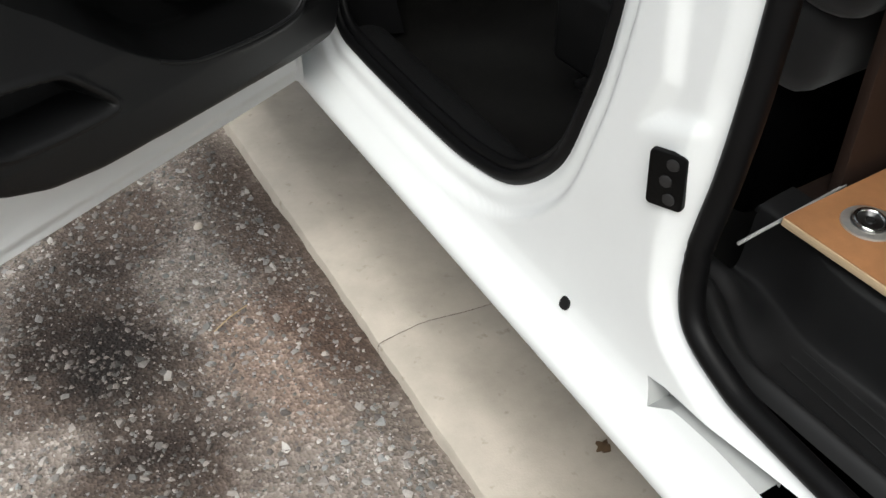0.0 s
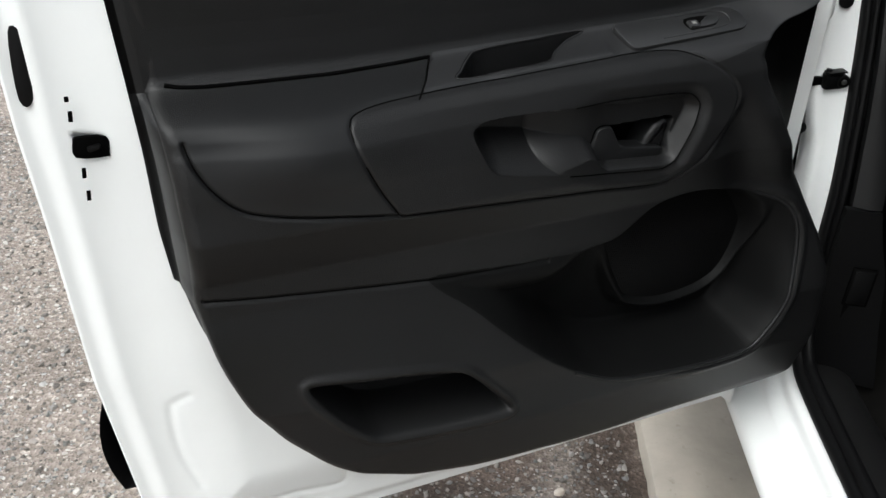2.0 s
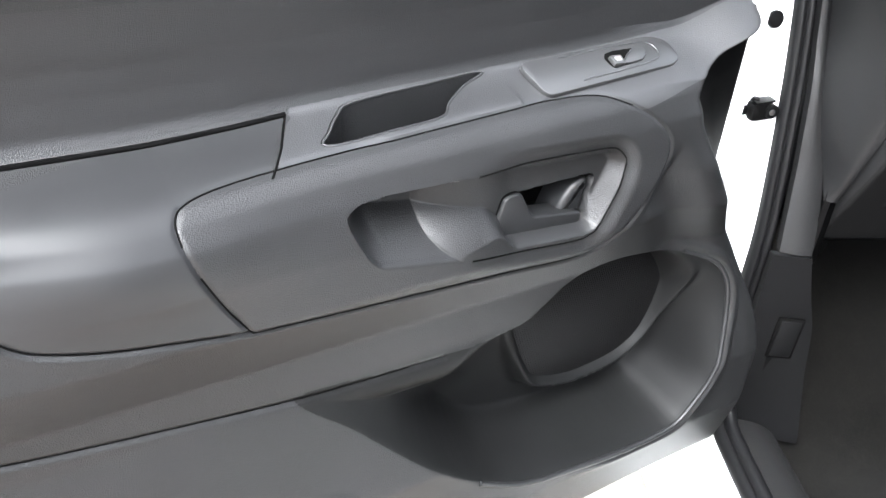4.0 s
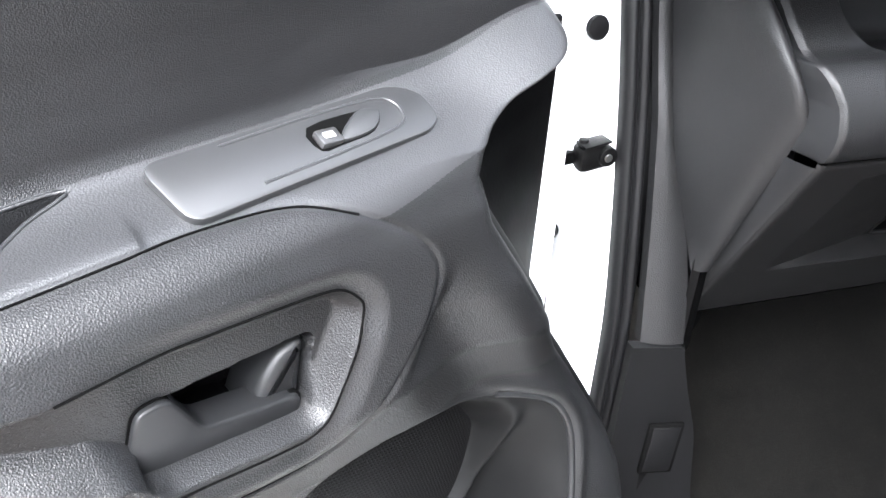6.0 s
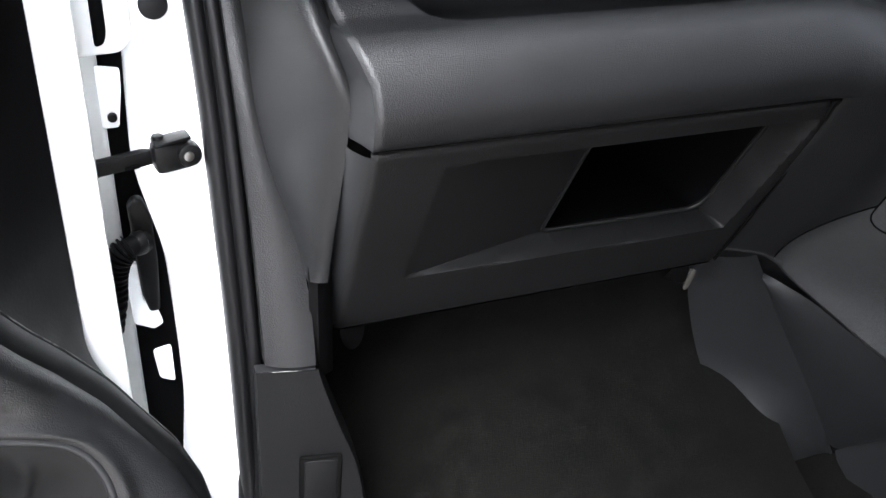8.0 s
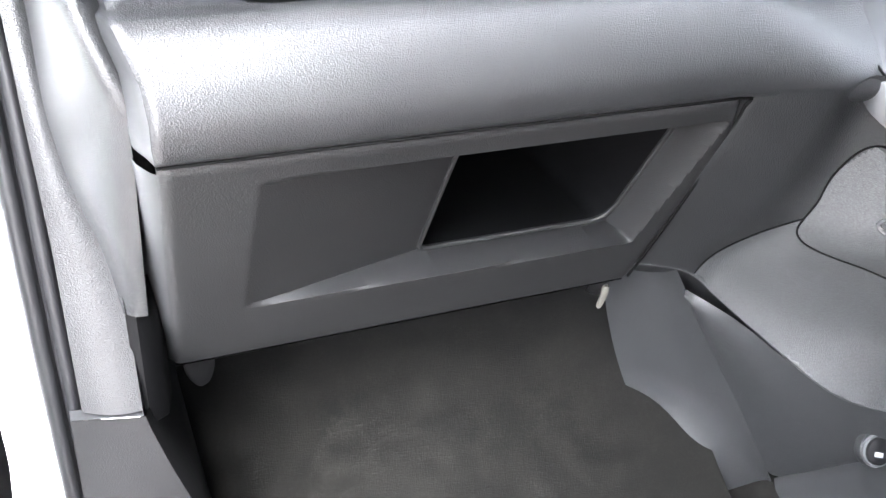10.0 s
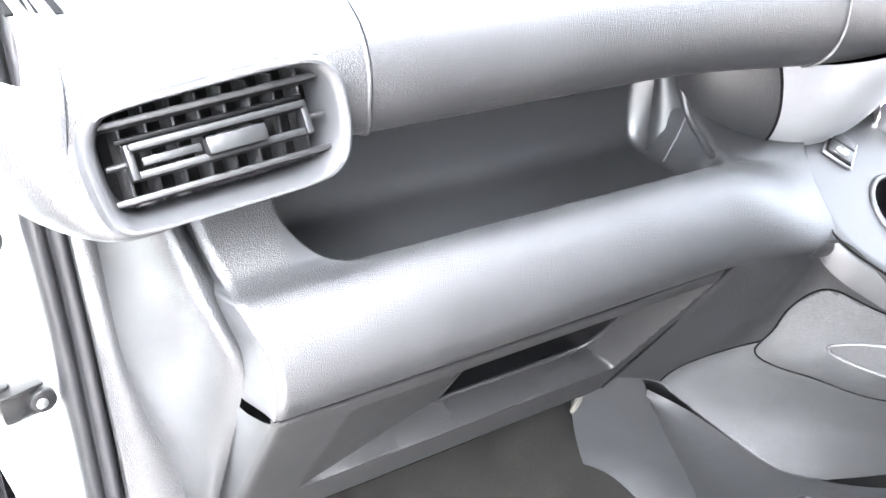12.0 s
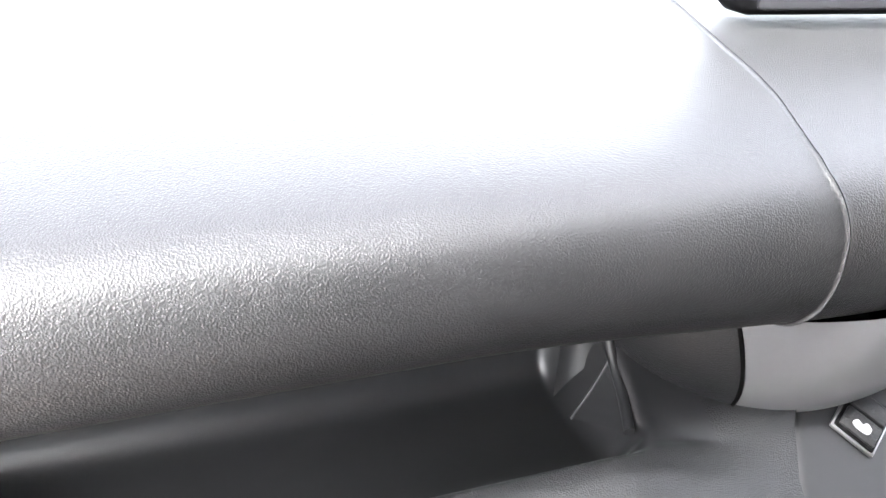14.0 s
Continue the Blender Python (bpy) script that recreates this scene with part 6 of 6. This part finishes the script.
def build_left_trims():
    zs = np.linspace(0.905, 1.25, 70)
    A = np.stack([smooth_table([(0.905, 0.158), (0.95, 0.150), (1.0, 0.135), (1.05, 0.127), (1.12, 0.127), (1.225, 0.116)], zs, 0.03), smooth_table([(0.905, -0.03), (0.95, -0.010), (1.05, 0.012), (1.12, 0.040), (1.225, 0.06)], zs, 0.03)], -1)
    rows = []
    for u in np.linspace(0, 1, 30):
        # the crest climbs away from the roll's end
        zc = zs - 0.075 * (1 - u) * step(zs, 0.95, 1.10)
        bx = smooth_table([(0.905, 0.1735), (1.06, 0.1735), (1.109, 0.172), (1.15, 0.167), (1.182, 0.158), (1.25, 0.143)], zc, 0.015)
        by = smooth_table([(0.905, -0.036), (1.058, -0.097), (1.095, -0.111), (1.112, -0.110), (1.15, -0.077), (1.182, -0.043), (1.25, 0.03)], zc, 0.010 + 0.012 * (1 - u))
        w = 1 - (1 - u) ** 2.6
        rows.append(np.c_[A[:, 0] + (bx - A[:, 0]) * u, A[:, 1] + (np.minimum(by, A[:, 1]) - A[:, 1]) * w, zs])
    surface("knee_bolster", rows, PLASTIC_UP, dash, "smooth bulging side bolster", sharp=0)
    # strip between the seal and the bolster
    zt = np.linspace(0.822, 1.30, 50)
    L = np.stack([smooth_table([(0.82, 0.117), (0.95, 0.117), (1.05, 0.114), (1.12, 0.112), (1.30, 0.106)], zt, 0.03), smooth_table([(0.82, -0.030), (0.95, -0.006), (1.05, 0.012), (1.12, 0.034), (1.30, 0.08)], zt, 0.03)], -1)
    R = np.stack([smooth_table([(0.82, 0.160), (0.88, 0.160), (0.95, 0.153), (1.0, 0.138), (1.05, 0.130), (1.12, 0.131), (1.30, 0.124)], zt, 0.02), smooth_table([(0.82, -0.043), (0.95, -0.012), (1.05, 0.010), (1.12, 0.038), (1.30, 0.08)], zt, 0.03)], -1)
    rows = [np.c_[L * (1 - u) + R * u + np.array([0, -0.004 * math.sin(math.pi * min(1, max(0, u)))]), zt] for u in np.linspace(0, 1, 8)]
    rows.insert(0, np.c_[L + (0.0, 0.012), zt])
    rows.append(np.c_[R + (0.003, 0.014), zt])
    surface("pillar_trim", rows, PLASTIC, body, "grained pillar trim strip")
    # kick panel below it
    zt = np.linspace(0.49, 0.818, 40)
    L = np.stack([smooth_table([(0.49, 0.115), (0.62, 0.104), (0.82, 0.108)], zt, 0.03), smooth_table([(0.49, -0.03), (0.62, -0.034), (0.82, -0.032)], zt, 0.03)], -1)
    R = np.stack([smooth_table([(0.49, 0.225), (0.62, 0.205), (0.70, 0.196), (0.76, 0.176), (0.82, 0.160)], zt, 0.03), smooth_table([(0.49, -0.075), (0.62, -0.058), (0.72, -0.050), (0.82, -0.044)], zt, 0.03)], -1)
    rows = [np.c_[L * (1 - u) + R * u, zt] for u in np.linspace(0, 1, 12)]
    rows.insert(0, np.c_[L + (0.0, 0.012), zt])
    rows += [np.c_[R + (0.004, 0.010), zt], np.c_[R + (0.006, 0.05), zt], np.c_[R + (0.008, 0.45), zt]]
    kick = surface("kick_panel", rows, KICK, body, "black kick panel with a small flap")
    top = np.array([[(0.108 + 0.052 * u, -0.032 - 0.012 * u + d, 0.8185) for u in np.linspace(0, 1, 6)] for d in (0.0, 0.012)])
    surface("kick_panel_top", top, PLASTIC_SMOOTH, kick)
    part("flap", block((0.033, 0.008, 0.066), 0.003, pose(0.160, -0.047, 0.681, 0, 2, -8)), KICK, kick, "small rectangular fuse flap")
    part("flap_gap", block((0.041, 0.006, 0.073), 0.003, pose(0.160, -0.0466, 0.681, 0, 2, -8)), HOLE_DARK, kick)
    part("flap_hollow", block((0.032, 0.006, 0.03), 0.003, pose(0.158, -0.0425, 0.630, 0, 2, -8)), HOLE_DARK, kick)
    zc = np.linspace(0.80, 0.935, 10)
    blk = [np.c_[np.full(10, x), np.full(10, y), zc] for x, y in ((0.158, -0.030), (0.165, -0.034), (0.180, -0.026), (0.186, 0.0), (0.188, 0.3))]
    surface("duct_end", blk, PLASTIC_DARK, dash, "black duct behind the kick panel")


CONSOLE_TOP = material("satin_grey_console_plastic", (0.0090, 0.0092, 0.0097), 0.42, grain=1200, bump=0.1, vary=0.08, blotch=20, spec=0.234)


def build_console():
    c0 = [(0.606, -0.139, 1.076), (0.613, -0.098, 1.0), (0.619, -0.056, 0.936), (0.624, 0.0, 0.85), (0.636, 0.03, 0.79), (0.672, 0.09, 0.70), (0.73, 0.13, 0.58), (0.74, 0.13, 0.43)]
    c1 = [(0.652, -0.157, 1.078), (0.660, -0.116, 0.99), (0.664, -0.080, 0.93), (0.668, -0.03, 0.855), (0.688, -0.004, 0.79), (0.724, 0.032, 0.70), (0.772, 0.055, 0.58), (0.78, 0.06, 0.43)]
    c2 = [(0.690, -0.163, 1.086), (0.704, -0.127, 0.99), (0.707, -0.108, 0.936), (0.704, -0.055, 0.868), (0.712, -0.022, 0.80), (0.742, -0.022, 0.70), (0.775, -0.02, 0.58), (0.785, -0.02, 0.43)]
    c3 = [(0.730, -0.222, 1.052), (0.732, -0.184, 0.985), (0.736, -0.158, 0.93), (0.752, -0.128, 0.885), (0.770, -0.085, 0.80), (0.795, -0.100, 0.70), (0.81, -0.11, 0.58), (0.815, -0.11, 0.43)]
    c4 = [(0.815, -0.30, 1.05), (0.812, -0.275, 0.985), (0.815, -0.245, 0.93), (0.835, -0.195, 0.87), (0.855, -0.160, 0.80), (0.870, -0.148, 0.70), (0.90, -0.15, 0.58), (0.90, -0.15, 0.43)]
    c5 = [(1.02, -0.40, 1.05), (1.02, -0.375, 0.985), (1.02, -0.345, 0.93), (1.03, -0.285, 0.87), (1.05, -0.245, 0.80), (1.07, -0.225, 0.70), (1.08, -0.225, 0.58), (1.08, -0.22, 0.43)]
    c00 = [(x - 0.008, y + 0.012, z) for x, y, z in c0]
    cols = [np.array(curve(c, 20)) for c in (c00, c0, c1, c2, c3, c4, c5)]
    rows = np.array([curve([c[k] for c in cols], 24) for k in range(len(cols[0]))])  # (v, u, 3)
    g = rows.transpose(1, 0, 2)
    con = thing("centre_console", "speckled grey-black plastic centre console side", "console")
    U, V = np.meshgrid((np.arange(g.shape[0] - 1) + 0.5) / 24 - 1, (np.arange(g.shape[1] - 1) + 0.5) / 20, indexing="ij")
    upper = V < np.interp(U, [1.2, 1.35, 1.7, 1.98, 2.02, 2.3, 2.9, 3.6, 4.0], [3.35, 2.95, 2.35, 2.0, 0.95, 0.6, 0.5, 0.55, 0.55])
    fold = V < np.interp(U, [-1, 0, 0.8, 1.34, 2.0, 2.6, 3.2, 4.0, 5.0], [3.15, 3.15, 3.2, 3.5, 3.95, 4.35, 4.75, 4.95, 4.95])
    surface("console_side", g, CONSOLE, con, "speckled hard plastic console side", keep=~upper & fold & (U > 1.2), sharp=0)
    surface("console_flank", g, PLASTIC_SMOOTH, con, "smooth dark lower end of the upper console", keep=~upper & fold & (U <= 1.2), sharp=0)
    surface("console_upper", g, PLASTIC, con, "black grained upper console side", keep=upper & fold, sharp=0)

    def at(u, v):
        a, b = (u + 1) * 24, v * 20
        i, j = int(min(a, g.shape[0] - 2)), int(min(b, g.shape[1] - 2))
        p = g[i, j] * (1 - (a - i)) + g[i + 1, j] * (a - i)
        q = g[i, j + 1] * (1 - (a - i)) + g[i + 1, j + 1] * (a - i)
        return p * (1 - (b - j)) + q * (b - j) + np.array([-0.0004, -0.0006, 0.0003])

    def seam(name, uv, r=0.0009, label="dark panel joint"):
        tube(name, [at(a, b) for a, b in curve(uv, 8)], r, HOLE_DARK, con, label, sides=6)

    seam("panel_joint", [(4.0, 0.55), (3.6, 0.55), (2.9, 0.5), (2.3, 0.6), (2.03, 0.95), (2.0, 1.5), (2.0, 1.98), (2.15, 2.28), (2.6, 2.55), (3.2, 2.75), (4.0, 2.85)])
    seam("panel_joint", [(2.0, 1.98), (1.7, 2.35), (1.35, 2.95), (1.2, 3.35)])
    # rounded lower lip, and the recessed tunnel side below it: a speckled facet and a dark flank
    lip_line = np.array([at(a, b) for a, b in curve([(-0.9, 3.15), (0.0, 3.15), (0.8, 3.2), (1.34, 3.5), (2.0, 3.95), (2.6, 4.35), (3.2, 4.75), (4.0, 4.95)], 12)])
    tube("panel_lip", lip_line + np.array([0.003, 0.004, 0.0]), 0.0042, CONSOLE, con, "rounded lower lip of the console panel", sides=10)
    sunk = lip_line + np.array([0.010, 0.012, -0.012])
    surface("lip_return", [lip_line, lip_line + np.array([0.005, 0.006, -0.007]), sunk, sunk + np.array([0.01, 0.012, 0.004])], CONSOLE, con, "dark recess under the console panel", sharp=0)
    back = lip_line + np.array([0.03, 0.06, 0.0])
    surface("lip_backing", [lip_line + np.array([0.006, 0.008, 0.004]), lip_line + np.array([0.014, 0.022, -0.012]), back + np.array([0.0, 0.0, -0.05]), back + np.array([0.05, 0.10, -0.16])], PLASTIC_FINE, con, sharp=0)
    part("tunnel_core", block((0.36, 0.46, 0.56), 0.01, pose(1.10, 0.23, 0.66)), PLASTIC_DARK, con)
    top = curve([(0.704, 0.010, 0.788), (0.743, -0.032, 0.768), (0.789, -0.080, 0.733), (0.832, -0.121, 0.712), (0.90, -0.165, 0.695), (1.02, -0.235, 0.69)], 8)
    low = curve([(0.707, 0.011, 0.778), (0.755, 0.006, 0.700), (0.815, -0.003, 0.603), (0.890, -0.012, 0.482), (0.897, -0.110, 0.590), (0.905, -0.185, 0.640)], 8)
    surface("tunnel_facet", [top * (1 - k) + low * k + np.array([-0.006, -0.006, 0]) * math.sin(math.pi * k) for k in np.linspace(0, 1, 14)], FACET, con, "speckled lower tunnel side", sharp=0)
    edge = curve([(0.690, 0.012, 0.812), (0.755, 0.006, 0.700), (0.815, -0.003, 0.603), (0.893, -0.012, 0.470)], 10)
    foot = curve([(0.628, 0.060, 0.830), (0.672, 0.086, 0.700), (0.735, 0.090, 0.560), (0.780, 0.016, 0.485), (0.885, -0.006, 0.440)], 8)
    foot = foot[np.linspace(0, len(foot) - 1, len(edge)).round().astype(int)]
    surface("tunnel_flank", [edge * (1 - k) + foot * k + np.array([0.012, 0.008, -0.003]) * math.sin(math.pi * k) for k in np.linspace(0, 1, 16)], FACET, con, "dark flank of the tunnel beside the carpet", sharp=0)
    pale = curve([(0.886, -0.020, 0.478), (0.891, -0.060, 0.530), (0.892, -0.109, 0.590), (0.889, -0.142, 0.634), (0.90, -0.20, 0.67)], 8)
    surface("tunnel_cover", [pale + np.array(d) for d in ((0.004, 0.004, 0.002), (-0.004, -0.010, -0.002), (0.002, -0.034, -0.022), (0.02, -0.07, -0.08), (0.03, -0.08, -0.2))], CONSOLE_TOP, con, "smooth grey cover along the tunnel", sharp=0)
    inner = [at(a, b) for a, b in curve([(4.0, 0.95), (3.3, 1.05), (2.92, 1.35), (2.95, 1.55), (3.3, 1.7), (4.0, 1.85)], 8)]
    tube("panel_ridge", inner, 0.0022, CONSOLE, con, "raised ridge on the console panel", sides=8)
    sock = part("power_socket", disc(0.021, 0.012, 32, 0.003, axes((0.878, -0.133, 0.641), (0.9, -0.3, -0.2), (0.1, 0.45, 0.9))), PLASTIC_SMOOTH, con, "round twelve volt socket")
    part("socket_ring", disc(0.0185, 0.014, 32, 0.002, axes((0.877, -0.135, 0.6415), (0.9, -0.3, -0.2), (0.1, 0.45, 0.9))), SILVER, sock)
    part("socket_cap", disc(0.0155, 0.019, 32, 0.003, axes((0.8765, -0.136, 0.642), (0.9, -0.3, -0.2), (0.1, 0.45, 0.9))), RUBBER, sock)
    part("socket_mark", block((0.010, 0.005, 0.001), 0.0002, axes((0.8715, -0.1455, 0.6445), (0.9, -0.3, -0.2), (0.1, 0.45, 0.9))), WHITE_MARK, sock)
    # top plate with switch and cup holder
    ys = np.linspace(-0.225, -0.045, 50)
    xl = smooth_table([(-0.225, 0.742), (-0.205, 0.722), (-0.175, 0.696), (-0.157, 0.687), (-0.125, 0.691), (-0.094, 0.704), (-0.045, 0.740)], ys, 0.012)
    zz = lambda y: 1.121 + 0.58 * (y + 0.10)
    g2 = np.array([[(a + (0.96 - a) * u, y, zz(y) - 0.004 * max(0, 1 - u * 40) + 0.0005) for a, y in zip(xl, ys)] for u in np.linspace(0, 1, 70)])
    f = lambda a: 0.25 * (a[1:, 1:] + a[:-1, 1:] + a[1:, :-1] + a[:-1, :-1])
    cup = (0.790, -0.158)
    plate = surface("top_plate", g2, CONSOLE_TOP, con, "smooth grey console top plate", keep=np.hypot(f(g2[..., 0]) - cup[0], (f(g2[..., 1]) - cup[1]) * 1.15) > 0.039, flip=False)
    lip = np.array([[(a - b, y - c, zz(y) - d) for a, y in zip(xl, ys)] for b, c, d in ((0.0, 0.0, 0.0035), (0.0015, 0.0, 0.006), (0.002, 0.0, 0.03))])
    surface("plate_edge", lip, CONSOLE_TOP, plate)
    tube("plate_joint", [(a - 0.001, y, zz(y) + 0.0002) for a, y in zip(xl, ys)], 0.0011, HOLE_DARK, plate, sides=6)
    ring = [(cup[0] + 0.039 * math.cos(a), cup[1] + 0.034 * math.sin(a), zz(cup[1] + 0.034 * math.sin(a)) + 0.001) for a in np.linspace(0, 6.283, 40)[:-1]]
    cu = tube("cup_rim", ring, 0.003, PLASTIC_SMOOTH, plate, "round cup holder rim", sides=10, closed=True)
    rows2 = [[(cup[0] + r * math.cos(a), cup[1] + r * 0.87 * math.sin(a), (zz(cup[1] + 0.034 * math.sin(a)) if k == 0 else 1.08 - h)) for a in np.linspace(0, 6.2832, 36)] for k, (r, h) in enumerate(((0.039, 0), (0.036, 0.03), (0.034, 0.07), (0.0, 0.07)))]
    surface("cup_wall", rows2, PLASTIC_DARK, cu)
    ms = axes((0.760, -0.0925, zz(-0.0925) + 0.003), (0.80, 0.50, 0.29), (-0.5, 0.80, 0.46))
    sw = part("seat_heat_switch", block((0.034, 0.028, 0.006), 0.0015, ms), PLASTIC_DARK, con, "square black rocker switch")
    part("switch_rim", block((0.037, 0.031, 0.003), 0.0012, ms), SILVER, sw)
    part("switch_face", block((0.015, 0.024, 0.004), 0.001, ms @ pose(-0.0075, 0, 0.003, 0, -4)), PLASTIC_FINE, sw)
    part("switch_face", block((0.013, 0.024, 0.004), 0.001, ms @ pose(0.0085, 0, 0.003, 0, 4)), PLASTIC_FINE, sw)
    part("switch_symbol", prism(curve([(-0.003, -0.005), (0.002, -0.006), (0.004, -0.002), (0.001, 0.0), (0.002, 0.004), (-0.002, 0.006), (-0.004, 0.002)], 3, True), 0.0006, 0, ms @ pose(-0.008, 0, 0.0052)), WHITE_MARK, sw)
    # back of the plate: dark well under the controls
    part("control_well", block((0.24, 0.10, 0.10), 0.01, pose(0.90, 0.045, 1.13)), PLASTIC_DARK, con)


def build_control_pod():
    """Rounded control housing that hangs below the centre panel, with a silver trim."""
    c, r = np.array((0.745, -0.020, 1.222)), np.array((0.148, 0.100, 0.116))
    at = lambda a, b, k=1.0: c + k * r * np.array((-math.cos(a) * math.cos(b), -math.sin(a) * 0.9 * max(0.0, math.cos(b)) ** 0.85, -math.sin(b)))
    pod = new("control_pod")
    pod.parent = dash
    tagged(pod, "rounded control housing with satin silver trim")
    bs = np.linspace(0.0, 1.5, 36)
    cut = []
    for b in bs:
        x = 0.656 + 0.36 * (1.194 - (c[2] - r[2] * math.sin(b)))
        cut.append(math.acos(max(-1, min(1, (c[0] - x) / (r[0] * max(0.05, math.cos(b)))))))
    left = np.array([[at(a * k, b) for b, a in zip(bs, cut)] for k in np.linspace(0, 1, 30)])
    right = np.array([[at(a + (math.pi - a) * k, b) for b, a in zip(bs, cut)] for k in np.linspace(0, 1, 40)])
    surface("housing", left, PLASTIC_UP, pod, sharp=0)
    surface("silver_panel", right, SILVER_DARK, pod, "satin silver panel", sharp=0)
    tube("trim_joint", [at(a, b, 1.002) for b, a in zip(bs[:-6], cut)], 0.0013, HOLE_DARK, pod, sides=6)
    kn = part("rotary_knob", disc(0.019, 0.022, 36, 0.003, axes((0.850, -0.085, 1.138), (1, 0.25, 0), (-0.1, 0.4, 0.9))), SILVER, pod, "ribbed silver rotary knob")
    part("knob_face", disc(0.0145, 0.024, 32, 0.002, axes((0.850, -0.0855, 1.138), (1, 0.25, 0), (-0.1, 0.4, 0.9))), SILVER_DARK, kn)
    part("knob_collar", disc(0.023, 0.008, 36, 0.002, axes((0.852, -0.074, 1.136), (1, 0.25, 0), (-0.1, 0.4, 0.9))), CHROME, kn)
    part("control_panel", block((0.20, 0.012, 0.09), 0.004, pose(0.90, -0.045, 1.16, -20)), PLASTIC_DARK, pod, "black control panel")


SILVER_DARK = material("dull_silver_plastic", (0.12, 0.12, 0.124), 0.33, 0.5, grain=900, bump=0.06, vary=0.06, blotch=25)


def build_footwell():
    xs, ys = np.linspace(0.19, 0.81, 60), np.linspace(-1.0, 0.50, 140)
    X, Y = np.meshgrid(xs, ys, indexing="ij")
    Z = 0.455 + 0.85 * np.log1p(np.exp((Y + 0.06) / 0.03)) * 0.03
    Z = np.minimum(Z, 0.86) + 0.003 * np.sin(X * 21) * np.sin(Y * 17)
    ob = surface("footwell_carpet", np.stack([X, Y, Z], -1), CARPET, None, "dusty black carpet in the footwell", sharp=0)
    tagged(ob, category="carpet")
    part("firewall", block((1.75, 0.02, 0.95), 0.004, pose(0.88, 0.52, 0.86)), PLASTIC_DARK, body, "dark firewall")
    part("inner_guard", block((0.02, 0.46, 0.95), 0.004, pose(0.075, 0.32, 0.82)), PLASTIC_DARK, body)
    tag = part("foam_tag", prism(curve([(-0.005, 0.014), (0.001, 0.016), (0.005, 0.0), (0.006, -0.018), (0.001, -0.018), (-0.002, 0.0)], 4, True), 0.003, 0.001, axes((0.620, 0.036, 0.782), (0.9, -0.3, -0.2), (-0.3, -0.2, 0.9))), TAG, None)
    tagged(tag, "pale foam tag sticking out under the glovebox", "tag")
    scr = thing("display_screen", "dark display housing on the dashboard top", "screen")
    part("housing", block((0.26, 0.04, 0.075), 0.012, pose(0.866, 0.085, 1.362, -8, 0, -6), 3), PLASTIC_DARK, scr)
    part("screen_face", block((0.240, 0.004, 0.060), 0.003, pose(0.8635, 0.0635, 1.363, -8, 0, -6)), material("dark_glass_face", (0.01, 0.01, 0.011), 0.12), scr, "dark glass face")


build_lower()
build_glovebox()
build_fascia()
build_vent()
build_left_trims()
build_console()
build_control_pod()
build_footwell()
